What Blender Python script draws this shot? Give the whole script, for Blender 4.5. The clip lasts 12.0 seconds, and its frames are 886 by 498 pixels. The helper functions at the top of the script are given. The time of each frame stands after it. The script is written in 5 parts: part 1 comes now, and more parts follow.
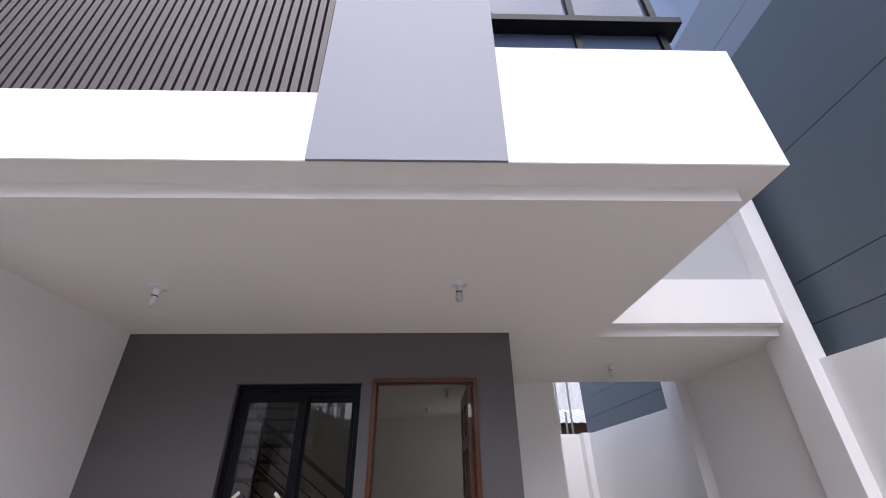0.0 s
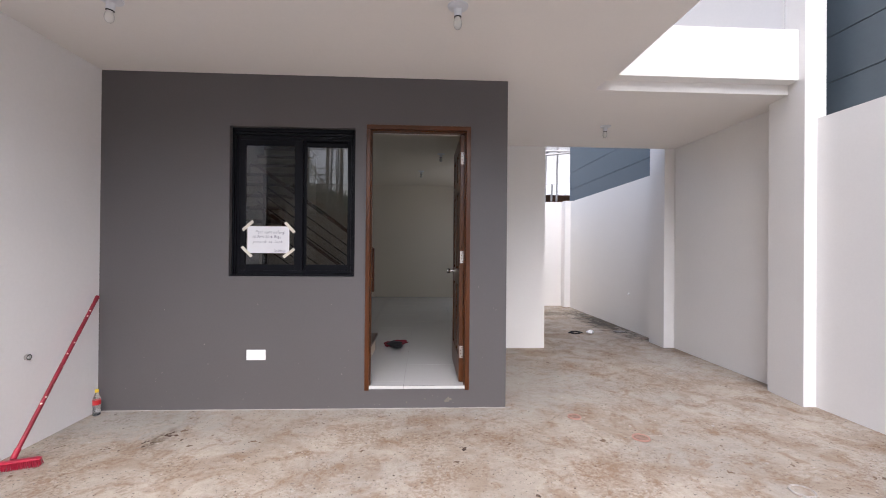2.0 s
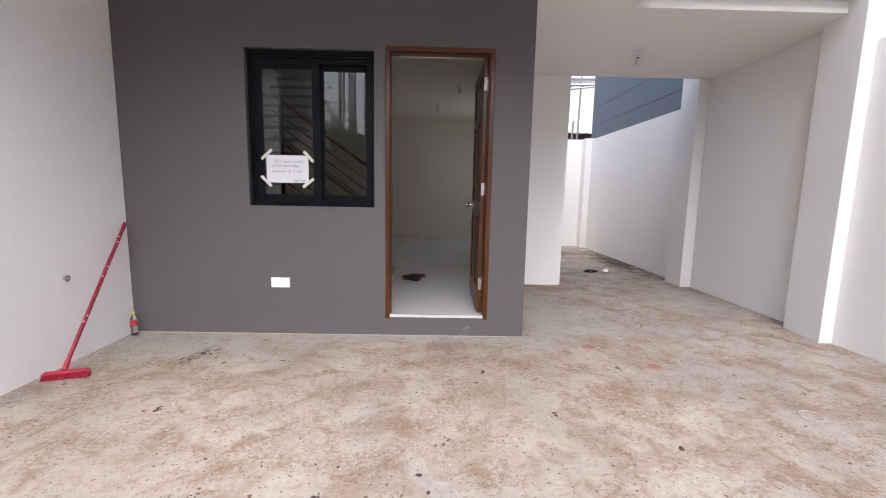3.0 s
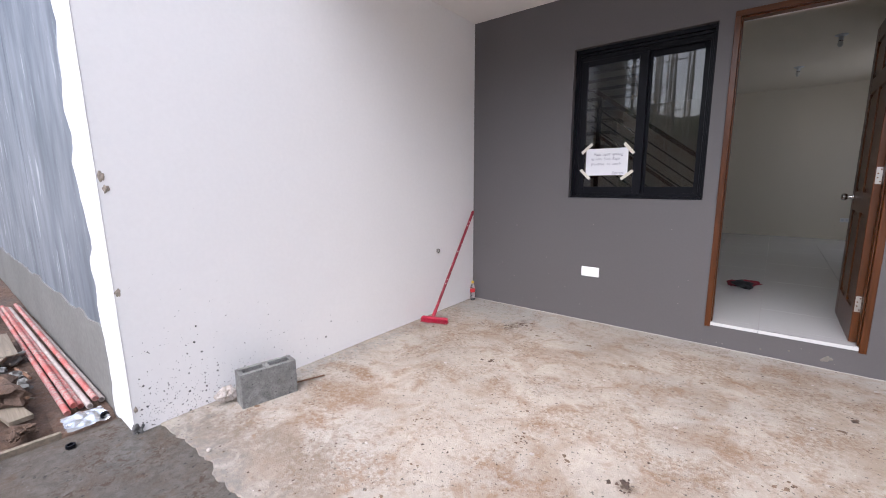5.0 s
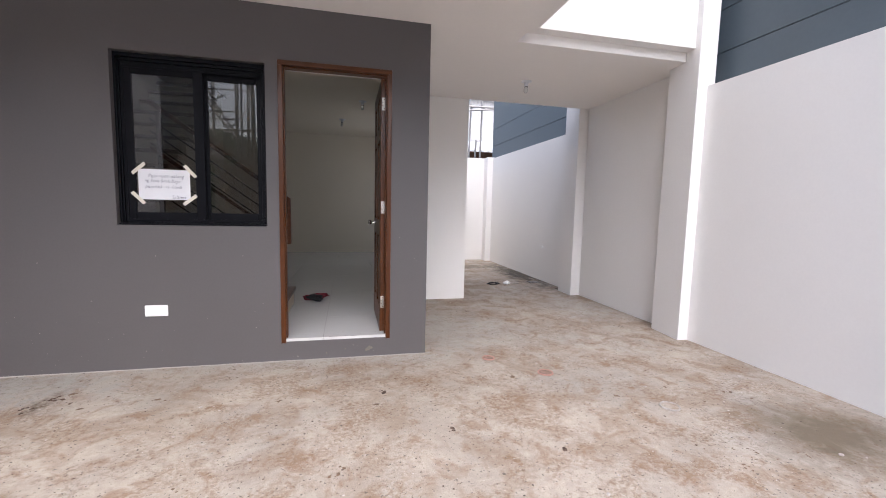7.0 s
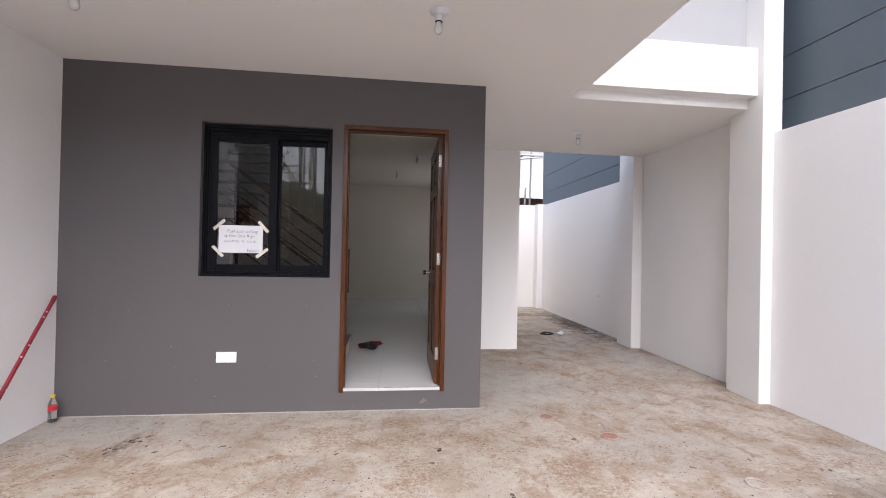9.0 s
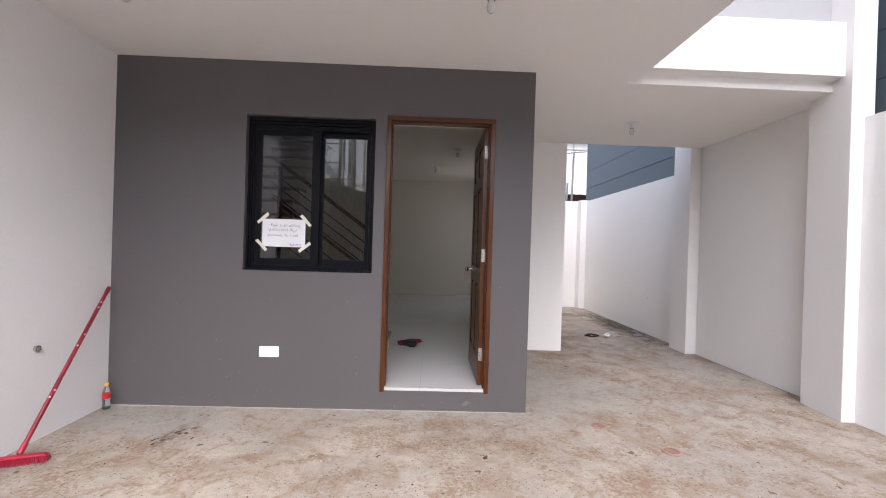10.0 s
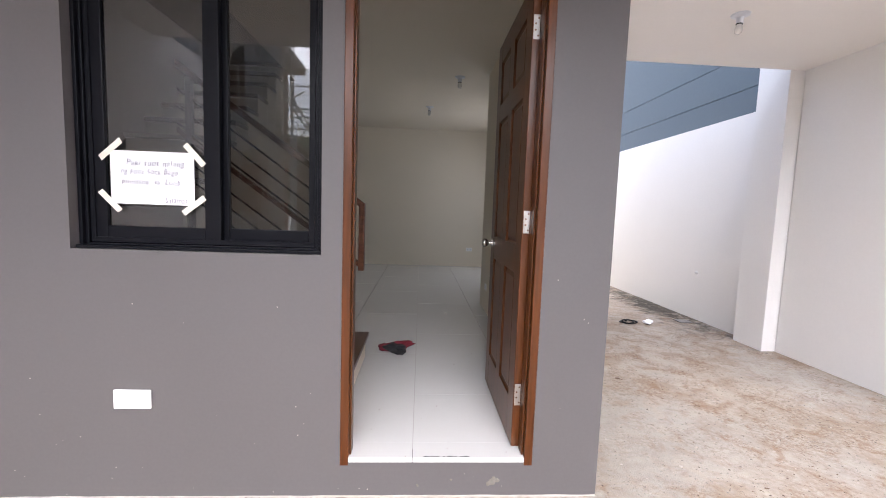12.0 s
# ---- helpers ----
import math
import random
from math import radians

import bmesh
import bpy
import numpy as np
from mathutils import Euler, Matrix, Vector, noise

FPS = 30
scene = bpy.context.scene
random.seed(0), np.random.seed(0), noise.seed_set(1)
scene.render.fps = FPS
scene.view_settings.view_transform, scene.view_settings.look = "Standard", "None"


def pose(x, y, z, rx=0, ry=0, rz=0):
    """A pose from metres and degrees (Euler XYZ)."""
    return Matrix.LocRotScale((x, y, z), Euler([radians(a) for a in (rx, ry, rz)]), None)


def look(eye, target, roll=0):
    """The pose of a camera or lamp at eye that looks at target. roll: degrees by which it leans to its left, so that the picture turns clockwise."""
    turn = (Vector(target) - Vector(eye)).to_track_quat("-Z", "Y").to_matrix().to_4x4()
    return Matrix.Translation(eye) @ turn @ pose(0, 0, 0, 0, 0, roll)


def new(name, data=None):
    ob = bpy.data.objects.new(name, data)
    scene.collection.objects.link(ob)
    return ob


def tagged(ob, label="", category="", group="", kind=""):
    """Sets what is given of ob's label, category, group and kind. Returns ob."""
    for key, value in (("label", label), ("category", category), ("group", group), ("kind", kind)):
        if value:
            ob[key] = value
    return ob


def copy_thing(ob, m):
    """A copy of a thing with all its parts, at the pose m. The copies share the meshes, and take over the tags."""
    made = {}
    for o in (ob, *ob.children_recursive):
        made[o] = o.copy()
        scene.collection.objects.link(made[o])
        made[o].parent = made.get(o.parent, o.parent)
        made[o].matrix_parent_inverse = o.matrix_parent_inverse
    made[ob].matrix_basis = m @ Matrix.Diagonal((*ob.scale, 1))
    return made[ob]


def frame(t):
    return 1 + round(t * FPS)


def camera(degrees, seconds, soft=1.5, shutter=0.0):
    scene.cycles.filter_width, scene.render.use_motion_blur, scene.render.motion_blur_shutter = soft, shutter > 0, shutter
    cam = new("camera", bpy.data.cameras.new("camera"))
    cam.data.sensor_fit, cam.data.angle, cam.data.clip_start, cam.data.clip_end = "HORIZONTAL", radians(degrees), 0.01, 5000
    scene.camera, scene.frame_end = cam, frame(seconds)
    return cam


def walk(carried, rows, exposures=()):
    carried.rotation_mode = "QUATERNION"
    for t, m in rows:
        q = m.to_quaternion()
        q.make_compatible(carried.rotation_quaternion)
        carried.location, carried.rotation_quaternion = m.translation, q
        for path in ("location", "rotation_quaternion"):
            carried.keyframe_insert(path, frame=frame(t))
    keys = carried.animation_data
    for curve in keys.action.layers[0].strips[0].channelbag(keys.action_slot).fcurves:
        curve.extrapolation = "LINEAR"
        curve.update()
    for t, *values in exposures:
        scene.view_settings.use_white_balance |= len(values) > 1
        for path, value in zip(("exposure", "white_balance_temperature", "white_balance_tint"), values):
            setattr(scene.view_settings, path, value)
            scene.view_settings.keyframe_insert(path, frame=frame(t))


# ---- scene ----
cam = camera(94.1, 12.0, soft=1.0)
PATH = [
    (0, (0.005, 0.131, 1.533), (0.067, 1.866, 2.525), -0.9),
    (0.3, (0.029, 0.16, 1.503), (0.089, 1.971, 2.349), -0.3),
    (0.5, (0.029, 0.183, 1.458), (0.093, 2.033, 2.216), -0.8),
    (1, (0.0, 0.193, 1.411), (0.087, 2.129, 1.906), -0.0),
    (1.5, (0.0, 0.226, 1.344), (0.095, 2.209, 1.586), 0.3),
    (2, (0.01, 0.233, 1.278), (0.103, 2.231, 1.286), 0.5),
    (2.5, (0.004, 0.249, 1.225), (0.083, 2.239, 1.041), 0.9),
    (2.7, (-0.017, 0.256, 1.190), (0.062, 2.241, 0.957), 1.0),
    (4.3, (-0.107, 0.155, 1.199), (-0.928, 1.941, 0.829), 0.2),
    (4.5, (-0.114, 0.138, 1.197), (-1.113, 1.834, 0.844), -0.0),
    (4.7, (-0.131, 0.130, 1.193), (-1.264, 1.745, 0.860), -0.2),
    (5, (-0.145, 0.106, 1.195), (-1.377, 1.648, 0.875), -0.2),
    (5.5, (-0.137, 0.124, 1.184), (-1.243, 1.766, 0.896), 0.1),
    (5.7, (-0.123, 0.143, 1.193), (-1.062, 1.886, 0.908), 0.3),
    (6, (-0.068, 0.179, 1.203), (-0.692, 2.06, 0.935), 0.6),
    (6.3, (-0.040, 0.207, 1.205), (-0.286, 2.177, 0.963), 1.1),
    (6.5, (-0.007, 0.218, 1.217), (-0.03, 2.204, 0.979), 1.2),
    (6.7, (0.014, 0.228, 1.217), (0.209, 2.206, 0.997), 1.2),
    (7, (0.046, 0.232, 1.227), (0.497, 2.171, 1.032), 1.3),
    (7.2, (0.046, 0.236, 1.222), (0.644, 2.136, 1.049), 1.2),
    (7.6, (0.044, 0.236, 1.230), (0.793, 2.090, 1.100), 1.1),
    (8.2, (0.028, 0.228, 1.252), (0.652, 2.126, 1.200), 1.0),
    (8.8, (-0.004, 0.216, 1.272), (0.317, 2.190, 1.282), 1.0),
    (9, (-0.02, 0.217, 1.289), (0.202, 2.204, 1.302), 1.2),
    (9.5, (-0.047, 0.249, 1.272), (0.025, 2.247, 1.297), 1.5),
    (10, (-0.085, 0.37, 1.278), (-0.031, 2.37, 1.272), 1.8),
    (10.5, (-0.083, 0.68, 1.269), (-0.001, 2.677, 1.225), 2.1),
    (11, (-0.12, 1.035, 1.265), (-0.019, 3.031, 1.173), 2.1),
    (11.5, (-0.16, 1.406, 1.265), (-0.04, 3.398, 1.132), 2.1),
    (12, (-0.14, 1.86, 1.26), (-0.027, 3.849, 1.078), 2.0),
]
walk(cam, [(t, look(eye, target, roll)) for t, eye, target, roll in PATH],
     exposures=[(0, 0.58, 5800, 16), (1.0, 0.97, 6000, 15), (2.5, 1.13, 6050, 14), (5, 1.15, 5850, 14), (7, 1.14, 6030, 14), (9.5, 1.2, 6050, 14), (11, 1.48, 6050, 14), (12, 1.98, 6050, 14)])

# ---------------------------------------------------------------- light
world = bpy.data.worlds.new("sky")
scene.world = world
world.use_nodes = True
wn, wl = world.node_tree.nodes, world.node_tree.links
sky = wn.new("ShaderNodeTexSky")
sky.sky_type = 'NISHITA'
sky.sun_disc = False
sky.sun_elevation, sky.sun_rotation = radians(51), radians(176)
sky.air_density, sky.dust_density, sky.ozone_density = 1.0, 4.0, 1.0
soft_sky = wn.new("ShaderNodeHueSaturation")
soft_sky.inputs["Saturation"].default_value = 0.78
wl.new(sky.outputs[0], soft_sky.inputs["Color"])
cloud = wn.new("ShaderNodeTexNoise")
cloud.inputs["Scale"].default_value, cloud.inputs["Detail"].default_value, cloud.inputs["Distortion"].default_value = 3.2, 7, 0.4
wl.new(wn.new("ShaderNodeTexCoord").outputs["Generated"], cloud.inputs["Vector"])
tone = wn.new("ShaderNodeMapRange")
tone.inputs["From Min"].default_value, tone.inputs["From Max"].default_value = 0.38, 0.62
tone.inputs["To Min"].default_value, tone.inputs["To Max"].default_value = 0.72, 1.5
wl.new(cloud.outputs["Fac"], tone.inputs["Value"])
broken = wn.new("ShaderNodeVectorMath")
broken.operation = 'SCALE'
wl.new(soft_sky.outputs[0], broken.inputs[0])
wl.new(tone.outputs[0], broken.inputs["Scale"])
wl.new(broken.outputs[0], wn["Background"].inputs["Color"])
wn["Background"].inputs["Strength"].default_value = 0.15
sun = new("sun", bpy.data.lights.new("sun", 'SUN'))
sun.data.energy, sun.data.angle, sun.data.color = 1.95, radians(75), (1.0, 0.975, 0.94)
SUN_FROM = Vector((math.sin(radians(4)) * math.cos(radians(51)), -math.cos(radians(4)) * math.cos(radians(51)), math.sin(radians(51))))
sun.matrix_world = look(SUN_FROM * 30, (0, 0, 0))


# ---------------------------------------------------------------- materials
def node_mat(name):
    m = bpy.data.materials.new(name)
    m.use_nodes = True
    nt = m.node_tree
    return m, nt.nodes, nt.links, nt.nodes["Principled BSDF"]


def noise_of(n, l, scale, detail=4.0, rough=0.55, stretch=None, dist=0.0):
    pos = n.new("ShaderNodeNewGeometry").outputs["Position"]
    if stretch:
        mp = n.new("ShaderNodeMapping")
        mp.inputs["Scale"].default_value = stretch
        l.new(pos, mp.inputs["Vector"])
        pos = mp.outputs[0]
    t = n.new("ShaderNodeTexNoise")
    t.inputs["Scale"].default_value, t.inputs["Detail"].default_value = scale, detail
    t.inputs["Roughness"].default_value, t.inputs["Distortion"].default_value = rough, dist
    l.new(pos, t.inputs["Vector"])
    return t.outputs["Fac"]


def ramp(n, l, fac, a, b, ca=(0, 0, 0, 1), cb=(1, 1, 1, 1)):
    r = n.new("ShaderNodeValToRGB")
    r.color_ramp.elements[0].position, r.color_ramp.elements[1].position = a, b
    r.color_ramp.elements[0].color, r.color_ramp.elements[1].color = ca, cb
    l.new(fac, r.inputs[0])
    return r.outputs[0]


def mix(n, l, fac, a, b, mode='MIX'):
    m = n.new("ShaderNodeMix")
    m.data_type, m.blend_type = 'RGBA', mode
    for key, v in ((0, fac), (6, a), (7, b)):
        if isinstance(v, bpy.types.NodeSocket):
            l.new(v, m.inputs[key])
        elif key == 0:
            m.inputs[0].default_value = v
        else:
            m.inputs[key].default_value = (*v[:3], 1)
    return m.outputs[2]


def bump(n, l, p, height, strength, distance):
    b = n.new("ShaderNodeBump")
    b.inputs["Strength"].default_value, b.inputs["Distance"].default_value = strength, distance
    l.new(height, b.inputs["Height"])
    l.new(b.outputs[0], p.inputs["Normal"])


def surface(name, base, rough=0.6, metal=0.0, big=1.2, small=40.0, vary=0.08, relief=0.15, depth=0.002, stretch=None, spec=0.5):
    """Paint, plaster, metal or wood: two scales of variation in tone, and a fine relief."""
    m, n, l, p = node_mat(name)
    dark = tuple(c * (1 - vary) for c in base)
    light = tuple(min(1, c * (1 + vary)) for c in base)
    a = noise_of(n, l, big, 5, stretch=stretch)
    b = noise_of(n, l, small, 6, stretch=stretch)
    tone = mix(n, l, ramp(n, l, a, 0.3, 0.7), dark, light)
    tone = mix(n, l, 0.35, tone, mix(n, l, ramp(n, l, b, 0.35, 0.65), dark, light))
    l.new(tone, p.inputs["Base Color"])
    rr = n.new("ShaderNodeMapRange")
    rr.inputs["To Min"].default_value, rr.inputs["To Max"].default_value = max(0.02, rough - 0.08), min(1, rough + 0.08)
    l.new(a, rr.inputs["Value"])
    l.new(rr.outputs[0], p.inputs["Roughness"])
    p.inputs["Metallic"].default_value = metal
    p.inputs["Specular IOR Level"].default_value = spec
    if relief:
        bump(n, l, p, b, relief, depth)
    return m


def concrete(name, light, dark, brown, stain=0.5, grit=1.0, patches=(), trowelled=False):
    """A worn, muddy concrete slab: pale cement, brown soil stains, dark spots, grit."""
    m, n, l, p = node_mat(name)
    big = noise_of(n, l, 0.9, 6, 0.6, dist=0.4)
    mid = noise_of(n, l, 3.4, 8, 0.68, dist=0.6)
    fine = noise_of(n, l, 24, 9, 0.75)
    grain = noise_of(n, l, 170, 4, 0.7)

    def over(col, fac, a, b, amount, tone):
        k = n.new("ShaderNodeMath"); k.operation = 'MULTIPLY'
        l.new(ramp(n, l, fac, a, b), k.inputs[0]); k.inputs[1].default_value = amount
        return mix(n, l, k.outputs[0], col, tone)

    grey = tuple(sum(dark) / 3 * k for k in (1.12, 1.10, 1.06))
    if trowelled:
        # smooth slab: broad soft tone, mud blotches, scuffs and flecks
        col = mix(n, l, ramp(n, l, noise_of(n, l, 1.3, 6, 0.6, dist=0.5), 0.34, 0.66), dark, light)
        col = over(col, noise_of(n, l, 0.8, 5, 0.6, dist=0.5), 0.50, 0.66, 0.5, grey)
        col = over(col, fine, 0.40, 0.62, 0.42, tuple(c * 0.76 for c in dark))
        col = over(col, noise_of(n, l, 2.3, 8, 0.62, dist=0.9), 0.49, 0.61, 0.46, brown)
        speck = n.new("ShaderNodeMath"); speck.operation = 'MULTIPLY'
        l.new(ramp(n, l, noise_of(n, l, 3.1, 7, 0.62, dist=0.7), 0.47, 0.60), speck.inputs[0])
        l.new(ramp(n, l, noise_of(n, l, 42, 7, 0.74), 0.44, 0.56), speck.inputs[1])
        col = over(col, speck.outputs[0], 0.0, 0.9, 0.58, tuple(c * k for c, k in zip(brown, (0.88, 0.80, 0.70))))
        col = over(col, noise_of(n, l, 6.2, 8, 0.66, dist=0.7), 0.54, 0.63, 0.52, tuple(c * k for c, k in zip(brown, (0.95, 0.84, 0.74))))
        col = over(col, noise_of(n, l, 9.0, 6, 0.6, stretch=(1.0, 2.6, 1.0), dist=0.6), 0.58, 0.72, 0.28, tuple(min(1, c * 1.18) for c in light))
        col = over(col, noise_of(n, l, 23.0, 9, 0.74, dist=0.2), 0.615, 0.66, 0.7, tuple(c * 0.52 for c in brown))
        col = over(col, noise_of(n, l, 52, 3, 0.55), 0.64, 0.67, 0.85, tuple(c * 0.28 for c in dark))
        col = over(col, noise_of(n, l, 70, 2, 0.5), 0.70, 0.74, 0.5, tuple(min(1, c * 1.3) for c in light))
    else:
        col = mix(n, l, ramp(n, l, fine, 0.40, 0.60), dark, light)
        col = over(col, noise_of(n, l, 1.7, 7, 0.65, dist=0.5), 0.48, 0.62, 0.55, grey)
        col = over(col, big, 0.42, 0.64, 0.30 * stain * 2, brown)
        col = over(col, noise_of(n, l, 4.6, 9, 0.70, dist=0.7), 0.47, 0.68, stain * 0.9, brown)
        col = over(col, noise_of(n, l, 8.5, 8, 0.72, dist=0.4), 0.56, 0.66, stain * 0.85, tuple(c * k for c, k in zip(brown, (0.92, 0.80, 0.70))))
        col = over(col, noise_of(n, l, 21, 7, 0.70, dist=0.4), 0.60, 0.66, stain * 0.8, tuple(c * 0.66 for c in brown))
        col = over(col, noise_of(n, l, 2.2, 9, 0.74, dist=0.3), 0.56, 0.68, stain * 0.75, tuple(c * 0.6 for c in brown))
        col = over(col, noise_of(n, l, 46, 3, 0.6), 0.645, 0.69, 0.75, tuple(c * 0.30 for c in dark))
        col = over(col, noise_of(n, l, 58, 2, 0.5), 0.69, 0.74, 0.5, tuple(min(1, c * 1.35) for c in light))
    rag = noise_of(n, l, 6.5, 10, 0.74, dist=0.9) if patches else mid
    crumb = ramp(n, l, noise_of(n, l, 30, 6, 0.72), 0.36, 0.60) if patches else mid
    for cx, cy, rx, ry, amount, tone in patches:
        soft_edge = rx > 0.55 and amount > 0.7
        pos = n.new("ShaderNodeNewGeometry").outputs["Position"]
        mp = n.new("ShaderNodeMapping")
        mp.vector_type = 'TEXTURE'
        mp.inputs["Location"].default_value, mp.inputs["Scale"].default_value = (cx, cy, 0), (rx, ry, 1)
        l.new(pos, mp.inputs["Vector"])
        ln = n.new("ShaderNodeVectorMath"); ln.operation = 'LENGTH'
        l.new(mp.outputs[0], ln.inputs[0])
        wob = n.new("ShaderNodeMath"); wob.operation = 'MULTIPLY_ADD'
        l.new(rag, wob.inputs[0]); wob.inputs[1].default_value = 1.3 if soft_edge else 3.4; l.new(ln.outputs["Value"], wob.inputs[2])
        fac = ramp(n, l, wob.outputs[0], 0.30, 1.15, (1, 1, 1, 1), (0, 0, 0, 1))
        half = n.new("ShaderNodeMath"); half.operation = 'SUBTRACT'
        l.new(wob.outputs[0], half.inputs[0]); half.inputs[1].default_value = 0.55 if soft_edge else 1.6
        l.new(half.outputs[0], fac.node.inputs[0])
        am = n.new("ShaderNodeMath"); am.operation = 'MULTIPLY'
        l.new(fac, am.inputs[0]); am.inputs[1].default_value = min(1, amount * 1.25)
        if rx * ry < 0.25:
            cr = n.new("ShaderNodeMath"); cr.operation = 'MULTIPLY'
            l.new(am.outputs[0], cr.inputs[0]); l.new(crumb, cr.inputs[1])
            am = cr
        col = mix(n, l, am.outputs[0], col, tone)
    clump = n.new("ShaderNodeMath"); clump.operation = 'MULTIPLY'
    l.new(ramp(n, l, noise_of(n, l, 2.7, 6, 0.62, dist=0.8), 0.50, 0.62), clump.inputs[0])
    l.new(ramp(n, l, noise_of(n, l, 34, 6, 0.7, dist=0.6), 0.50, 0.60), clump.inputs[1])
    col = over(col, clump.outputs[0], 0.05, 0.6, stain * (0.55 if trowelled else 1.1), tuple(c * k for c, k in zip(brown, (0.62, 0.52, 0.42))))
    gr = n.new("ShaderNodeMath"); gr.operation = 'MULTIPLY'
    l.new(ramp(n, l, grain, 0.56, 0.70), gr.inputs[0]); gr.inputs[1].default_value = (0.42 if trowelled else 0.55) * grit
    col = mix(n, l, gr.outputs[0], col, tuple(c * 0.4 for c in dark))
    l.new(col, p.inputs["Base Color"])
    p.inputs["Roughness"].default_value = 0.85
    p.inputs["Specular IOR Level"].default_value = 0.3
    s = n.new("ShaderNodeMath"); s.operation = 'ADD'
    l.new(fine, s.inputs[0]); l.new(grain, s.inputs[1])
    bump(n, l, p, s.outputs[0], (0.75 if trowelled else 0.5) * grit, 0.009 if trowelled else 0.006)
    return m


def wood(name, base, along, rough=0.28):
    """Stained, varnished wood; along is the axis (0, 1 or 2) of the grain."""
    m, n, l, p = node_mat(name)
    st = [26.0, 26.0, 26.0]
    st[along] = 1.6
    g = noise_of(n, l, 1.0, 7, 0.62, stretch=tuple(st), dist=1.2)
    big = noise_of(n, l, 2.2, 3)
    col = mix(n, l, ramp(n, l, g, 0.32, 0.68), tuple(c * 0.55 for c in base), tuple(c * 1.3 for c in base))
    col = mix(n, l, ramp(n, l, big, 0.35, 0.65), col, mix(n, l, 0.5, col, tuple(c * 0.75 for c in base)))
    l.new(col, p.inputs["Base Color"])
    p.inputs["Roughness"].default_value = rough
    p.inputs["Specular IOR Level"].default_value = 0.3
    bump(n, l, p, g, 0.08, 0.001)
    return m


CREAM = surface("cream_room_paint", (0.71, 0.655, 0.55), 0.7, big=0.8, small=60, vary=0.03, relief=0.1, depth=0.0015, spec=0.3)
WHITE = surface("white_wall_paint", (0.80, 0.785, 0.765), 0.7, big=0.8, small=60, vary=0.025, relief=0.12, depth=0.0015, spec=0.3)
SMUDGED = surface("white_wall_paint_smudged", (0.83, 0.818, 0.81), 0.7, big=0.9, small=45, vary=0.028, relief=0.12, depth=0.0015, spec=0.3)
CEIL = surface("ceiling_paint", (0.81, 0.785, 0.755), 0.8, big=0.7, small=50, vary=0.02, relief=0.08, depth=0.001, spec=0.2)
ENDPAINT = surface("dusty_white_paint", (0.70, 0.695, 0.69), 0.8, big=5, small=40, vary=0.12, relief=0.3, depth=0.003, spec=0.2)
DARK = surface("dark_grey_wall_paint", (0.0945, 0.0868, 0.088), 0.55, big=1.1, small=70, vary=0.06, relief=0.14, depth=0.0015)
PANEL = surface("light_grey_facade_paint", (0.222, 0.226, 0.255), 0.6, vary=0.03)
SLATE = surface("slate_grey_wall_paint", (0.082, 0.105, 0.122), 0.55, big=0.8, small=30, vary=0.07, relief=0.15)
# slate paint with the sky light of the upper wall put into its colour
SLATE_SKYLIT = surface("slate_paint_skylit", (0.19, 0.225, 0.28), 0.5, vary=0.05)
STREAK, n, l, p = node_mat("streaky_blue_grey_paint")
tone = mix(n, l, ramp(n, l, noise_of(n, l, 2.0, 6, 0.6, stretch=(3.0, 3.0, 0.8)), 0.34, 0.66), (0.085, 0.098, 0.118), (0.19, 0.205, 0.235))
tone = mix(n, l, ramp(n, l, noise_of(n, l, 2.6, 8, 0.66, stretch=(5.0, 5.0, 0.8), dist=0.6), 0.60, 0.74), tone, (0.52, 0.53, 0.55))
l.new(tone, p.inputs["Base Color"])
p.inputs["Roughness"].default_value = 0.6
bump(n, l, p, noise_of(n, l, 30, 6), 0.2, 0.002)
BLACK = surface("black_aluminium", (0.0058, 0.0060, 0.0082), 0.36, vary=0.12, relief=0.03, spec=0.10)
# unseen street, set pale so it bounces light up to the carport ceiling
STREET = concrete("pale_bounce_street", (0.62, 0.59, 0.545), (0.50, 0.475, 0.44), (0.46, 0.40, 0.33), 0.3)
CLAD = surface("brown_composite_slat", (0.054, 0.038, 0.036), 0.55, big=3, small=30, vary=0.12, stretch=(20, 20, 1), relief=0.15)
CLAD_GAP = surface("dark_groove", (0.005, 0.004, 0.004), 0.8)
RUSTY = (0.20, 0.112, 0.058)
